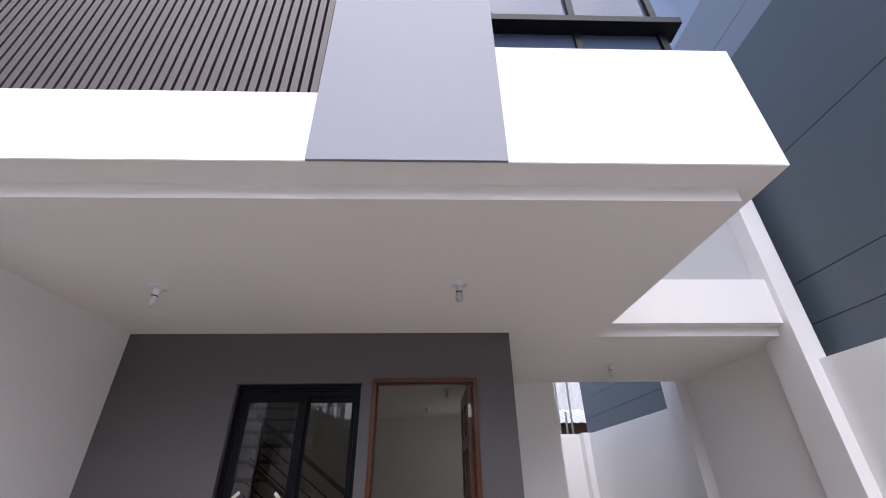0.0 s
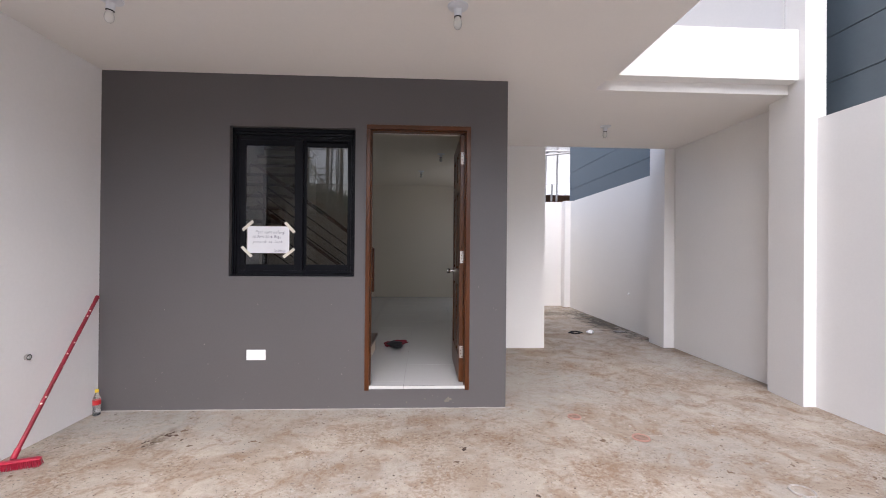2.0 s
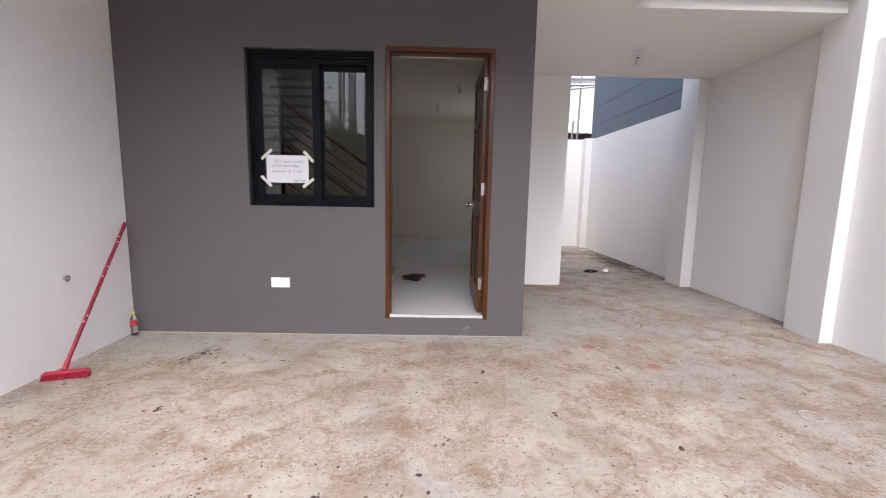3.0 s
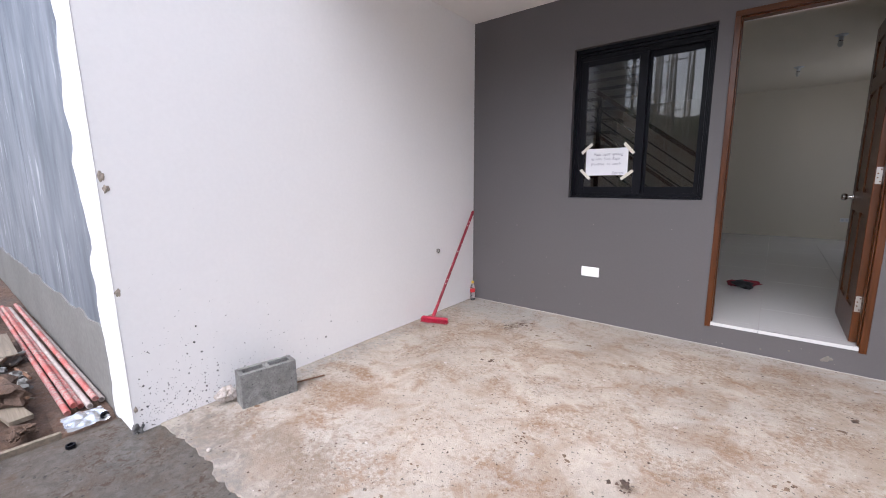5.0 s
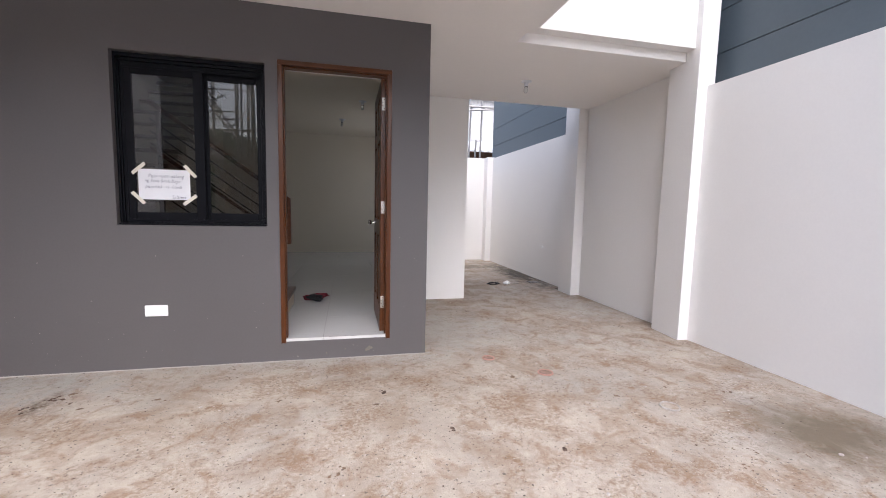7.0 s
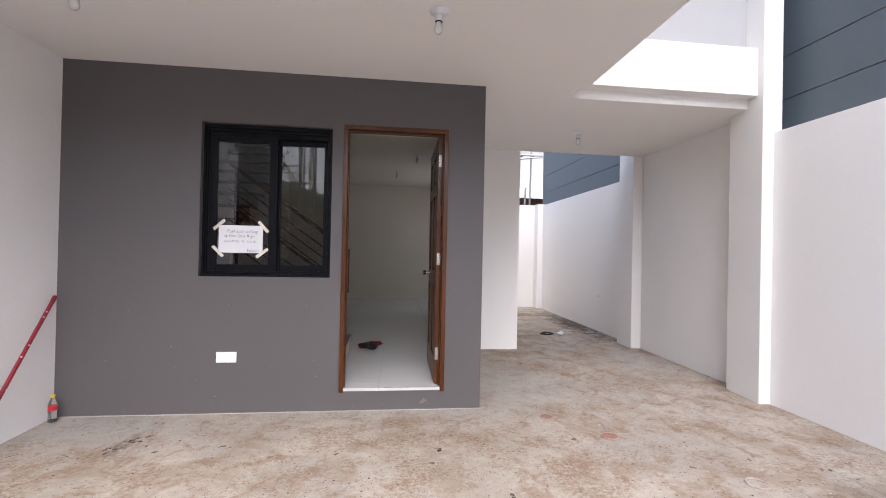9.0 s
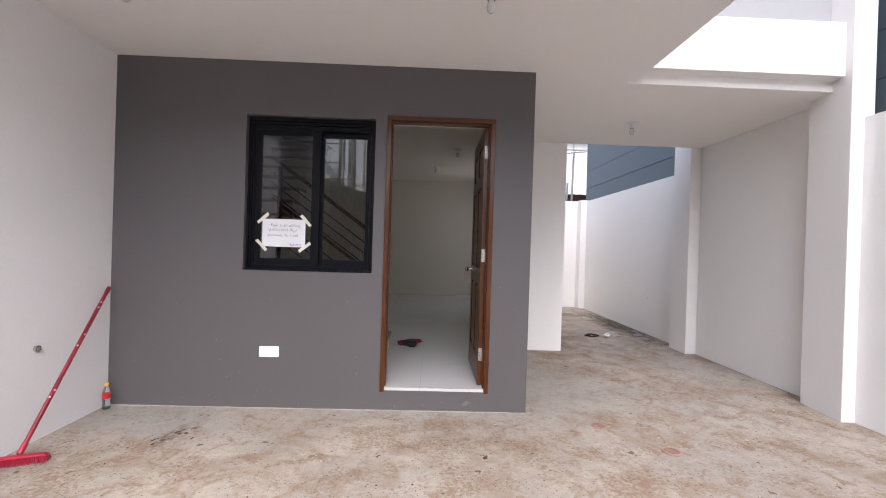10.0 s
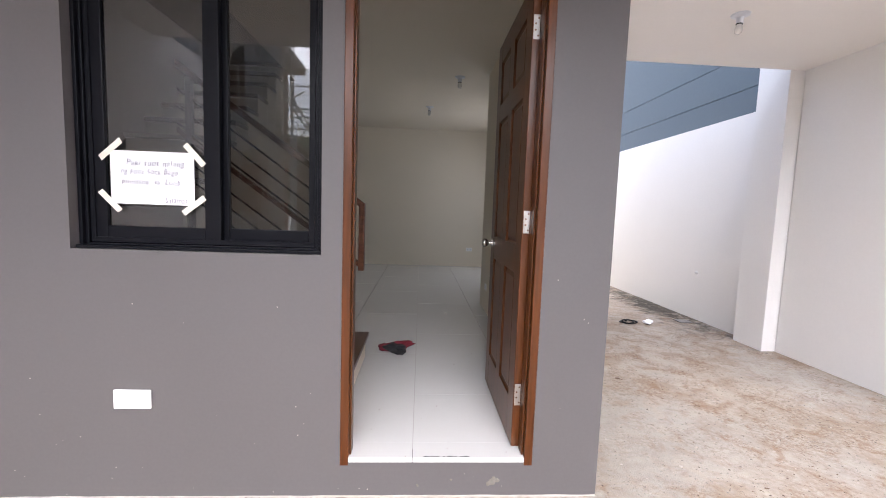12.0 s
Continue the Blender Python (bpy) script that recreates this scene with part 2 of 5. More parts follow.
FLOOR = concrete("stained_concrete", (0.485, 0.424, 0.360), (0.355, 0.307, 0.260), (0.232, 0.156, 0.100), 0.66, 0.9,
                 [(-2.12, 0.88, 0.34, 0.20, 0.85, (0.14, 0.105, 0.075)), (-1.70, 0.98, 0.42, 0.24, 0.75, (0.17, 0.128, 0.09)), (-1.25, 0.85, 0.45, 0.22, 0.7, (0.19, 0.15, 0.11)), (-1.6, 0.80, 1.2, 0.35, 0.5, (0.25, 0.205, 0.165)), (2.72, 1.90, 0.70, 0.54, 0.80, (0.155, 0.123, 0.086)), (-2.2, 3.4, 0.9, 0.5, 0.6, (0.34, 0.33, 0.31)), (1.0, 4.2, 0.8, 1.0, 0.5, (0.36, 0.345, 0.32)),
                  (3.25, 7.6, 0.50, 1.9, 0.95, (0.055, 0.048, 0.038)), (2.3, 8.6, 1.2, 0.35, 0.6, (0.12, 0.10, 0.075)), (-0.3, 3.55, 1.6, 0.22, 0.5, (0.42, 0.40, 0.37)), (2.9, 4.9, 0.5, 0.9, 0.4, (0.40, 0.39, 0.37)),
                  # first entry: grey cement border by the left wall, corner shade in its tone
                  (-2.42, 2.0, 0.16, 1.3, 0.6, (0.24, 0.235, 0.225)), (-2.0, 0.74, 0.8, 0.16, 0.6, (0.17, 0.165, 0.155)),
                  (-2.08, 1.70, 0.20, 0.10, 0.75, RUSTY), (-0.94, 1.90, 0.16, 0.08, 0.7, RUSTY), (-1.84, 2.78, 0.14, 0.10, 0.6, RUSTY), (-1.90, 1.46, 0.26, 0.16, 0.6, RUSTY),
                  (-1.85, 1.22, 0.20, 0.12, 0.6, RUSTY), (-0.87, 1.44, 0.20, 0.16, 0.7, RUSTY), (-1.75, 3.06, 0.07, 0.22, 0.8, (0.11, 0.08, 0.058)), (-0.2, 2.25, 0.22, 0.10, 0.5, RUSTY),
                  (0.55, 3.1, 0.45, 0.16, 0.5, RUSTY), (1.15, 2.6, 0.5, 0.3, 0.45, RUSTY), (0.1, 3.35, 0.4, 0.12, 0.5, RUSTY), (1.8, 3.6, 0.4, 0.3, 0.4, RUSTY), (-0.5, 1.70, 0.07, 0.05, 0.8, (0.07, 0.05, 0.035))], trowelled=True)
APRON = concrete("grey_concrete", (0.112, 0.111, 0.102), (0.058, 0.058, 0.053), (0.075, 0.050, 0.033), 0.7, 0.9)
DAMP = surface("damp_cement", (0.175, 0.172, 0.162), 0.85, big=1.6, small=28, vary=0.22, relief=0.3, depth=0.003, spec=0.2)
RAW = concrete("raw_cement", (0.36, 0.35, 0.33), (0.24, 0.235, 0.225), (0.26, 0.24, 0.22), 0.25, 0.6)
SOIL = concrete("brown_soil", (0.125, 0.085, 0.064), (0.05, 0.035, 0.027), (0.12, 0.07, 0.045), 0.6, 1.6)
BLOCK = concrete("hollow_block_cement", (0.30, 0.30, 0.29), (0.15, 0.15, 0.145), (0.22, 0.215, 0.205), 0.2, 2.2)
ROCK = concrete("pale_rubble", (0.55, 0.50, 0.46), (0.30, 0.27, 0.25), (0.38, 0.30, 0.25), 0.4, 1.2)
DOORWOOD = wood("red_brown_door_wood", (0.088, 0.0275, 0.0072), 2)
DOORWOOD_X = wood("red_brown_door_wood_rail", (0.088, 0.0275, 0.0072), 0)
TREADWOOD = wood("dark_stair_wood", (0.085, 0.040, 0.024), 1, 0.3)
RAILWOOD = wood("stair_rail_wood", (0.13, 0.052, 0.028), 0, 0.3)
PLANK = wood("weathered_plank", (0.20, 0.165, 0.125), 0, 0.75)
TILE = surface("white_glazed_tile", (0.56, 0.56, 0.555), 0.13, big=0.6, small=12, vary=0.015, relief=0.01)
GROUT = surface("grey_grout", (0.36, 0.35, 0.34), 0.9)
CHROME = surface("brushed_steel", (0.62, 0.60, 0.57), 0.25, metal=1.0, vary=0.06, relief=0.03)
HINGE = surface("zinc_plated_hinge", (0.42, 0.40, 0.375), 0.4, metal=0.8, vary=0.08, relief=0.04)
STEEL = surface("galvanised_pipe", (0.30, 0.29, 0.28), 0.5, metal=0.6, vary=0.2, relief=0.1)
RUST = surface("rusty_steel", (0.16, 0.085, 0.05), 0.8, metal=0.2, vary=0.3, relief=0.3)
PORCELAIN = surface("white_porcelain", (0.66, 0.68, 0.72), 0.3, vary=0.03, relief=0.0)
BULB = surface("frosted_bulb", (0.82, 0.82, 0.80), 0.25, vary=0.02, relief=0.0)
BULB.node_tree.nodes["Principled BSDF"].inputs["Transmission Weight"].default_value = 0.3
PLASTIC = surface("white_plastic", (0.84, 0.84, 0.83), 0.35, vary=0.02, relief=0.0)
RED = surface("red_plastic", (0.33, 0.008, 0.032), 0.4, vary=0.12, relief=0.05)
REDPOLE = surface("worn_red_coated_pole", (0.21, 0.008, 0.022), 0.38, big=9, small=60, vary=0.35, relief=0.1)
PINK, n, l, p = node_mat("dusty_red_pipe")
dust = mix(n, l, ramp(n, l, noise_of(n, l, 38, 8, 0.75), 0.43, 0.57), (0.34, 0.085, 0.072), (0.33, 0.27, 0.245))
l.new(mix(n, l, ramp(n, l, noise_of(n, l, 5.5, 5, 0.6, dist=0.5), 0.36, 0.52), (0.34, 0.082, 0.068), dust), p.inputs["Base Color"])
p.inputs["Roughness"].default_value = 0.7
MUDDY = surface("mud_caked_pipe", (0.31, 0.265, 0.245), 0.9, big=7, small=50, vary=0.3, relief=0.4, depth=0.003)
YELLOW = surface("yellow_cap", (0.72, 0.50, 0.03), 0.4, vary=0.04, relief=0.0)
LABELRED = surface("red_bottle_label", (0.50, 0.015, 0.02), 0.45, vary=0.05, relief=0.0)
PAPER = surface("white_paper", (0.74, 0.74, 0.76), 0.8, vary=0.015, relief=0.03)
TAPE = surface("masking_tape", (0.70, 0.66, 0.56), 0.7, vary=0.05, small=120, relief=0.1)
INK = surface("blue_purple_ink", (0.034, 0.026, 0.085), 0.6, vary=0.1, relief=0.0)
CLOTH_RED = surface("dark_red_cloth", (0.14, 0.010, 0.020), 0.95, small=200, vary=0.2, relief=0.4)
CLOTH_BLACK = surface("black_cloth", (0.012, 0.012, 0.014), 0.95, small=200, vary=0.2, relief=0.4)
SPLAT = surface("cement_splash", (0.095, 0.092, 0.09), 0.9, vary=0.25)
LEAF = surface("hill_foliage", (0.045, 0.062, 0.030), 0.9, big=1.5, small=9, vary=0.45, relief=0.4)
SHEET = surface("corrugated_roof_sheet", (0.55, 0.56, 0.56), 0.5, metal=0.3, vary=0.1)
BRICKRED = surface("reddish_plywood", (0.20, 0.085, 0.06), 0.8, vary=0.2)


def clear_glass(name, tint, rough=0.0, ior=1.5):
    m, n, l, p = node_mat(name)
    p.inputs["Base Color"].default_value = (*tint, 1)
    p.inputs["Transmission Weight"].default_value = 1.0
    p.inputs["Roughness"].default_value = rough
    p.inputs["IOR"].default_value = ior
    return m


GLASS = clear_glass("grey_tinted_glass", (0.30, 0.295, 0.275), 0.0, 1.58)
# opaque pane colour; the reflected blue sky is painted into the base
GLASS_SKY = surface("glass_painted_sky_blue", (0.060, 0.078, 0.125), 0.06, vary=0.05, relief=0.0, spec=0.2)
FILM = surface("dusty_plastic_film", (0.30, 0.30, 0.30), 0.35, big=9, small=40, vary=0.3, relief=0.1, spec=0.25)
FILM.node_tree.nodes["Principled BSDF"].inputs["Transmission Weight"].default_value = 0.7
CLEAR = clear_glass("clear_bottle_plastic", (0.86, 0.88, 0.88), 0.05, 1.3)
CLEAR.node_tree.nodes["Principled BSDF"].inputs["Transmission Weight"].default_value = 0.93


# ---------------------------------------------------------------- mesh helpers
def box(bm, x0, x1, y0, y1, z0, z1, bevel=0.0, m=None):
    r = bmesh.ops.create_cube(bm, size=1.0)
    vs = r["verts"]
    for v in vs:
        v.co = Vector((x0 + (v.co.x + 0.5) * (x1 - x0), y0 + (v.co.y + 0.5) * (y1 - y0), z0 + (v.co.z + 0.5) * (z1 - z0)))
    if bevel:
        es = list({e for v in vs for e in v.link_edges})
        out = bmesh.ops.bevel(bm, geom=es, offset=bevel, segments=2, affect='EDGES', profile=0.5)
        vs = list({v for f in out["faces"] for v in f.verts} | {v for v in vs if v.is_valid})
    if m is not None:
        bmesh.ops.transform(bm, matrix=m, verts=vs)
    return vs


def lathe(bm, profile, n=24, m=None):
    """A turned shape about z from (radius, height) pairs."""
    rings = []
    for r, z in profile:
        rings.append([bm.verts.new((r * math.cos(2 * math.pi * i / n), r * math.sin(2 * math.pi * i / n), z)) for i in range(n)])
    for a, b in zip(rings, rings[1:]):
        for i in range(n):
            bm.faces.new((a[i], a[(i + 1) % n], b[(i + 1) % n], b[i]))
    if profile[0][0] > 1e-4:
        bm.faces.new(list(reversed(rings[0])))
    if profile[-1][0] > 1e-4:
        bm.faces.new(rings[-1])
    vs = [v for ring in rings for v in ring]
    if m is not None:
        bmesh.ops.transform(bm, matrix=m, verts=vs)
    return vs


def rod(bm, a, b, r, n=10):
    a, b = Vector(a), Vector(b)
    q = (b - a).to_track_quat('Z', 'Y').to_matrix().to_4x4()
    return lathe(bm, [(r, 0), (r, (b - a).length)], n, Matrix.Translation(a) @ q)


def mesh_of(name, bm, material, smooth=False):
    bmesh.ops.recalc_face_normals(bm, faces=bm.faces[:])
    me = bpy.data.meshes.new(name)
    bm.to_mesh(me)
    bm.free()
    for mm in (material if isinstance(material, (list, tuple)) else [material]):
        me.materials.append(mm)
    if smooth:
        me.shade_smooth()
        me.set_sharp_from_angle(angle=radians(35))
    return me


def part(name, bm, material, parent=None, label="", smooth=False):
    ob = new(name, mesh_of(name, bm, material, smooth))
    if parent is not None:
        ob.parent = parent
    if label:
        ob["label"] = label
    return ob


def thing(name, label, category, group="", at=(0, 0, 0)):
    ob = new(name)
    ob.empty_display_size = 0.1
    ob.matrix_basis = pose(*at)
    return tagged(ob, label, category, group)


def lean(verts):
    """The street end of the party wall leans out a little."""
    for v in verts:
        if v.co.y < 1:
            v.co.y -= 0.0145 * max(0, v.co.z)


def boxes(name, material, specs, label="", kind="structure", bevel=0.0, category="", parent=None):
    bm = bmesh.new()
    for s in specs:
        box(bm, *s, bevel=bevel)
    ob = part(name, bm, material, parent)
    return tagged(ob, label, category, kind=kind)


# ---------------------------------------------------------------- measures of the place
XL, XR = -2.528, 0.688          # dark front wall, ends
YF, TH = 3.583, 0.15            # its face and thickness
ZC = 2.672                      # carport ceiling
ZS = 2.755                      # slab's lower edge
XS, YS = 1.617, 1.505           # slab's open corner
W0, W1, WZ0, WZ1 = -1.537, -0.547, 1.061, 2.258   # window opening
D0, D1, DZ0, DZ1 = -0.46, 0.388, 0.15, 2.292     # door opening
YB = 5.635                      # rear edge of the passage ceiling
ZI = 2.82                       # ceiling inside

# ---------------------------------------------------------------- ground
bm = bmesh.new()
bmesh.ops.create_grid(bm, x_segments=8, y_segments=8, size=400)
bmesh.ops.translate(bm, verts=bm.verts[:], vec=(0, 0, -0.06))
tagged(part("ground", bm, STREET), "concrete street and ground running to the distance, pale to bounce light", "ground", kind="structure")
boxes("apron_floor", APRON, [(-2.69, 6, -1.1, 0.775, -0.05, -0.007)], "darker grey concrete driveway apron before the carport", category="driveway")

bm = bmesh.new()
nx, ny = 260, 120
gx = [-2.6 + 6.1 * i / nx for i in range(nx + 1)]
gy = [0.725 + 9.275 * j / ny for j in range(ny + 1)]
grid = []
for j, y in enumerate(gy):
    row = []
    for i, x in enumerate(gx):
        yy = y
        if j == 0:
            yy += 0.035 * noise.noise((x * 2.3, 1.7, 0)) + 0.03 * noise.noise((x * 9, 4.0, 0)) + 0.016 * noise.noise((x * 24, 8.0, 0)) + 0.010 * noise.noise((x * 60, 2.0, 0))
        z = 0.004 * noise.noise((x * 1.1, y * 1.1, 0)) - 0.001
        row.append(bm.verts.new((x, yy, z)))
    grid.append(row)
for j in range(ny):
    for i in range(nx):
        bm.faces.new((grid[j][i], grid[j][i + 1], grid[j + 1][i + 1], grid[j + 1][i]))
edge = [bm.verts.new((v.co.x, v.co.y - 0.01, -0.03)) for v in grid[0]]
for i in range(nx):
    bm.faces.new((edge[i], edge[i + 1], grid[0][i + 1], grid[0][i]))
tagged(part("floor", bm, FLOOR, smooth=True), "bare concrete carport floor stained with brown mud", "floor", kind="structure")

# ---------------------------------------------------------------- house: dark front wall
boxes("wall_front", DARK, [
    (XL - 0.1, W0, YF, YF + TH, -0.02, ZC), (W0, W1, YF, YF + TH, -0.02, WZ0), (W0, W1, YF, YF + TH, WZ1, ZC),
    (W1, D0, YF, YF + TH, -0.02, ZC), (D0, D1, YF, YF + TH, -0.02, DZ0 + 0.008), (D0, D1, YF, YF + TH, DZ1, ZC),
    (D1, XR, YF, YF + TH, -0.02, ZC)], "smooth dark grey painted front wall of the house", category="wall")
boxes("wall_side", WHITE, [(XR - 0.09, XR - 0.003, YF + TH, YB + 0.1, -0.02, ZC)], "white painted side wall of the house", category="wall")
boxes("wall_rear_step", WHITE, [(XR - 0.003, 1.612, YB, YB + 0.12, -0.02, ZI + 0.2)], "white wall beside the passage to the back yard", category="wall")
# party wall, a little out of square
bm = bmesh.new()
vs = box(bm, -2.66, XL, 0.605, YF + TH, -0.05, 2.76)
for v in vs:
    if v.co.y < 1 and v.co.x > -2.6:
        v.co.x = -2.452
lean(vs)
box(bm, -2.80, XL, YF + TH, 10.1, -0.05, 2.955)
tagged(part("wall_left", bm, SMUDGED), "tall white party wall with cement splashes near its foot", "wall", kind="structure")

# ---------------------------------------------------------------- ceilings and slab
boxes("ceiling", CEIL, [(-2.53, 1.472, 1.664, YF, ZC, ZS + 0.02), (-2.53, 1.472, YF, YF + TH, ZC + 0.001, ZS + 0.02),
                        (XR - 0.09, 3.40, 3.712, YB, ZC + 0.0005, ZS + 0.02), (XR, 1.472, YF + 0.001, 3.712, ZC + 0.0003, ZS + 0.02)],
      "flat off-white carport ceiling", category="ceiling")
boxes("slab", CEIL, [(-2.75, XS - 0.002, YS + 0.004, YF + 0.2, ZS, 3.0), (XR, 3.2, 3.79, YB, ZS + 0.001, 3.0)], "painted concrete floor slab above the carport", category="slab")
boxes("ceiling_inside", CREAM, [(-1.75, 1.62, YF + TH, 10.1, ZI, ZI + 0.12), (-2.6, -1.75, 7.3, 10.1, ZI, ZI + 0.12)], "plain white ceiling inside the house", category="ceiling")
boxes("beam_rear", WHITE, [(XS + 0.002, 3.2, 3.60, 3.75, ZS + 0.003, 3.19)], "white upstand beam over the passage", category="beam")
# one grey tone, darker than the white beam in front
boxes("wall_upper_rear", surface("upper_wall_grey", (0.40, 0.40, 0.41), 0.7, vary=0.03), [(1.5, 3.3, 3.752, 3.9, 3.0, 5.0)], "upper wall behind the light well, greyer than the beam", category="wall")

# ---------------------------------------------------------------- facade over the carport
boxes("parapet_left", WHITE, [(-2.75, -0.537, YS, YS + 0.16, ZS + 0.003, 3.19)], "bright white facade band under the slatted cladding", category="facade")
boxes("parapet_right", WHITE, [(0.347, XS, YS, YS + 0.16, ZS + 0.003, 3.565), (XS - 0.16, XS, YS + 0.16, 3.6, ZS + 0.003, 3.565)], "bright white balcony parapet over the carport", category="parapet")
boxes("facade_pier", PANEL, [(-0.536, 0.346, YS - 0.012, YS + 0.003, ZS + 0.002, 5.2), (-0.536, 0.346, YS + 0.003, YS + 0.2, 3.0, 5.2)], "smooth light grey facade pier", category="facade")
# unseen walls and roof, added and sized to control sky light
boxes("unseen_upper_walls", WHITE, [(XS - 0.12, XS - 0.02, 2.1, 4.2, 3.6, 5.2), (-2.75, XS - 0.02, 4.2, 4.3, 2.95, 5.2), (-2.75, -2.65, YS + 0.2, 4.2, 2.94, 5.2)], "unseen white upper walls added to close the house against light", category="wall")
boxes("roof", RAW, [(-2.75, XS, YS, 4.3, 5.2, 5.35), (-2.75, XS, 4.3, 10.1, 2.96, 3.1)], "unseen flat concrete roof added to block light, low at the rear to open the yard", category="roof")
cladding = thing("slat_cladding", "brown composite slat cladding with dark grooves on the facade", "cladding")
bm = bmesh.new()
box(bm, -2.75, -0.54, YS + 0.06, YS + 0.12, 3.19, 5.2)
part("backing", bm, CLAD_GAP, cladding)
bm = bmesh.new()
box(bm, -0.0183, 0.0183, 0, 0.045, 0, 2.0, bevel=0.002)
slat_me = mesh_of("slat", bm, CLAD)
for i in range(44):
    o = new("slat", slat_me)
    o.parent = cladding
    o.matrix_basis = pose(-0.566 - i * 0.0505, YS + 0.012, 3.193)

# balcony glazing: black frame with a deep transom
glazing = thing("balcony_window", "tall window with sky reflection painted into its panes, black aluminium frame, above the parapet", "window", at=(0, 0, 0))
bm = bmesh.new()
box(bm, 0.35, 1.56, YS + 0.10, YS + 0.24, 3.99, 4.05, bevel=0.004)
part("transom", bm, BLACK, glazing)
for x in (0.92, 1.46, 0.37):
    bm = bmesh.new()
    box(bm, x - 0.022, x + 0.022, YS + 0.17, YS + 0.23, 3.5, 5.2, bevel=0.003)
    part("mullion", bm, BLACK, glazing)
for x0, x1 in ((0.38, 0.905), (0.935, 1.45)):
    bm = bmesh.new()
    box(bm, x0, x1, YS + 0.195, YS + 0.203, 3.5, 5.2)
    part("pane", bm, GLASS_SKY, glazing)

# ---------------------------------------------------------------- boundary wall, columns, yard
boxes("wall_boundary", WHITE, [(3.292, 3.50, -6.0, 3.94, -0.05, 2.412)], "white boundary wall beside the carport", category="wall")
boxes("wall_passage", WHITE, [(3.375, 3.50, 3.95, 5.62, -0.05, ZS)], "white wall along the covered passage", category="wall")
boxes("wall_boundary_yard", WHITE, [(3.395, 3.50, 5.62, 9.9, -0.05, 2.433)], "white boundary wall along the back yard", category="wall")
boxes("wall_yard_end", WHITE, [(1.4, 3.50, 9.85, 10.0, -0.05, 2.45)], "white wall at the end of the back yard", category="wall")
bm = bmesh.new()
for v in box(bm, 3.182, 3.372, 3.532, 3.945, -0.05, 4.9, bevel=0.004):
    if v.co.x < 3.28:
        v.co.x += 0.045 * (v.co.y - 3.532) / 0.413
tagged(part("column_front", bm, WHITE), "tall white square column against the boundary wall", "column", kind="structure")
boxes("column_rear", WHITE, [(3.238, 3.49, 5.632, 6.0, -0.05, ZS + 0.3)], "white square column at the passage end", category="column", bevel=0.004)
boxes("column_yard", WHITE, [(3.26, 3.45, 9.62, 9.86, -0.05, 2.455)], "slim white corner column in the yard", category="column", bevel=0.004)

# ---------------------------------------------------------------- neighbour's house
neighbour = thing("neighbour_house", "neighbour's tall slate grey house wall with horizontal grooves", "house")
rows = [-0.05, 0.75, 1.15, 1.55, 1.95, 2.36, 2.762, 3.16, 4.35, 5.82]
for a, b in zip(rows, rows[1:]):
    bm = bmesh.new()
    box(bm, 3.515, 3.7, -3.0, 10.02 if b < 5 else 5.5, a + 0.004, b - 0.004)
    part("wall_band", bm, SLATE, neighbour)
# upper bands: paler tone paints in the sky light falling up there
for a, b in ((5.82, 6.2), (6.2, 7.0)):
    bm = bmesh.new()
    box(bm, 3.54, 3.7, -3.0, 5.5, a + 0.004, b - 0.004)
    part("upper_band", bm, SLATE_SKYLIT, neighbour, "blue-grey upper wall with sky light painted in as a paler tone")
bm = bmesh.new()
box(bm, 3.56, 9.0, -2.95, 5.45, -0.05, 6.95)
box(bm, 3.56, 9.0, 5.45, 9.98, -0.05, 4.33)
part("core", bm, SLATE, neighbour)

# ---------------------------------------------------------------- rooms behind the front wall
boxes("wall_room_right", CREAM, [(0.60, XR - 0.092, YF + TH, 6.68, 0.1, ZI), (0.6, 1.5, 6.60, 6.68, 0.1, ZI - 0.002)], "white inner wall of the room", category="wall")
boxes("wall_room_end", CREAM, [(-2.53, 1.62, 10.0, 10.12, 0.1, ZI)], "white end wall of the room", category="wall")
boxes("wall_kitchen", CREAM, [(1.5, 1.61, YB + 0.12, 7.85, -0.05, ZI), (1.5, 1.61, 9.25, 10.0, -0.05, ZI),
                              (1.5, 1.61, 7.85, 9.25, 2.25, ZI), (1.5, 1.61, 7.85, 9.25, -0.05, 1.15)],
      "white side wall of the house with a window opening to the yard", category="wall")
boxes("wall_inside_lining", CREAM, [(XL + 0.003, W0, YF + TH, YF + TH + 0.012, 0.15, ZI), (W0, W1, YF + TH, YF + TH + 0.012, 0.15, WZ0), (W0, D0, YF + TH, YF + TH + 0.012, WZ1 + 0.05, ZI),
                                    (W1, D0, YF + TH, YF + TH + 0.012, 0.15, WZ1 + 0.05), (D0, D1, YF + TH, YF + TH + 0.012, DZ1 + 0.01, ZI), (D1, 0.6, YF + TH, YF + TH + 0.012, 0.15, ZI)],
      "white plaster on the inner face of the front wall", category="wall")
floor_in = boxes("floor_inside", GROUT, [(-2.53, 0.60, YF + 0.10, YB + 0.1, -0.05, 0.172), (-2.53, 1.5, YB + 0.1, 10.0, -0.05, 0.172)], "white glazed floor tiles with thin grey joints", category="floor")

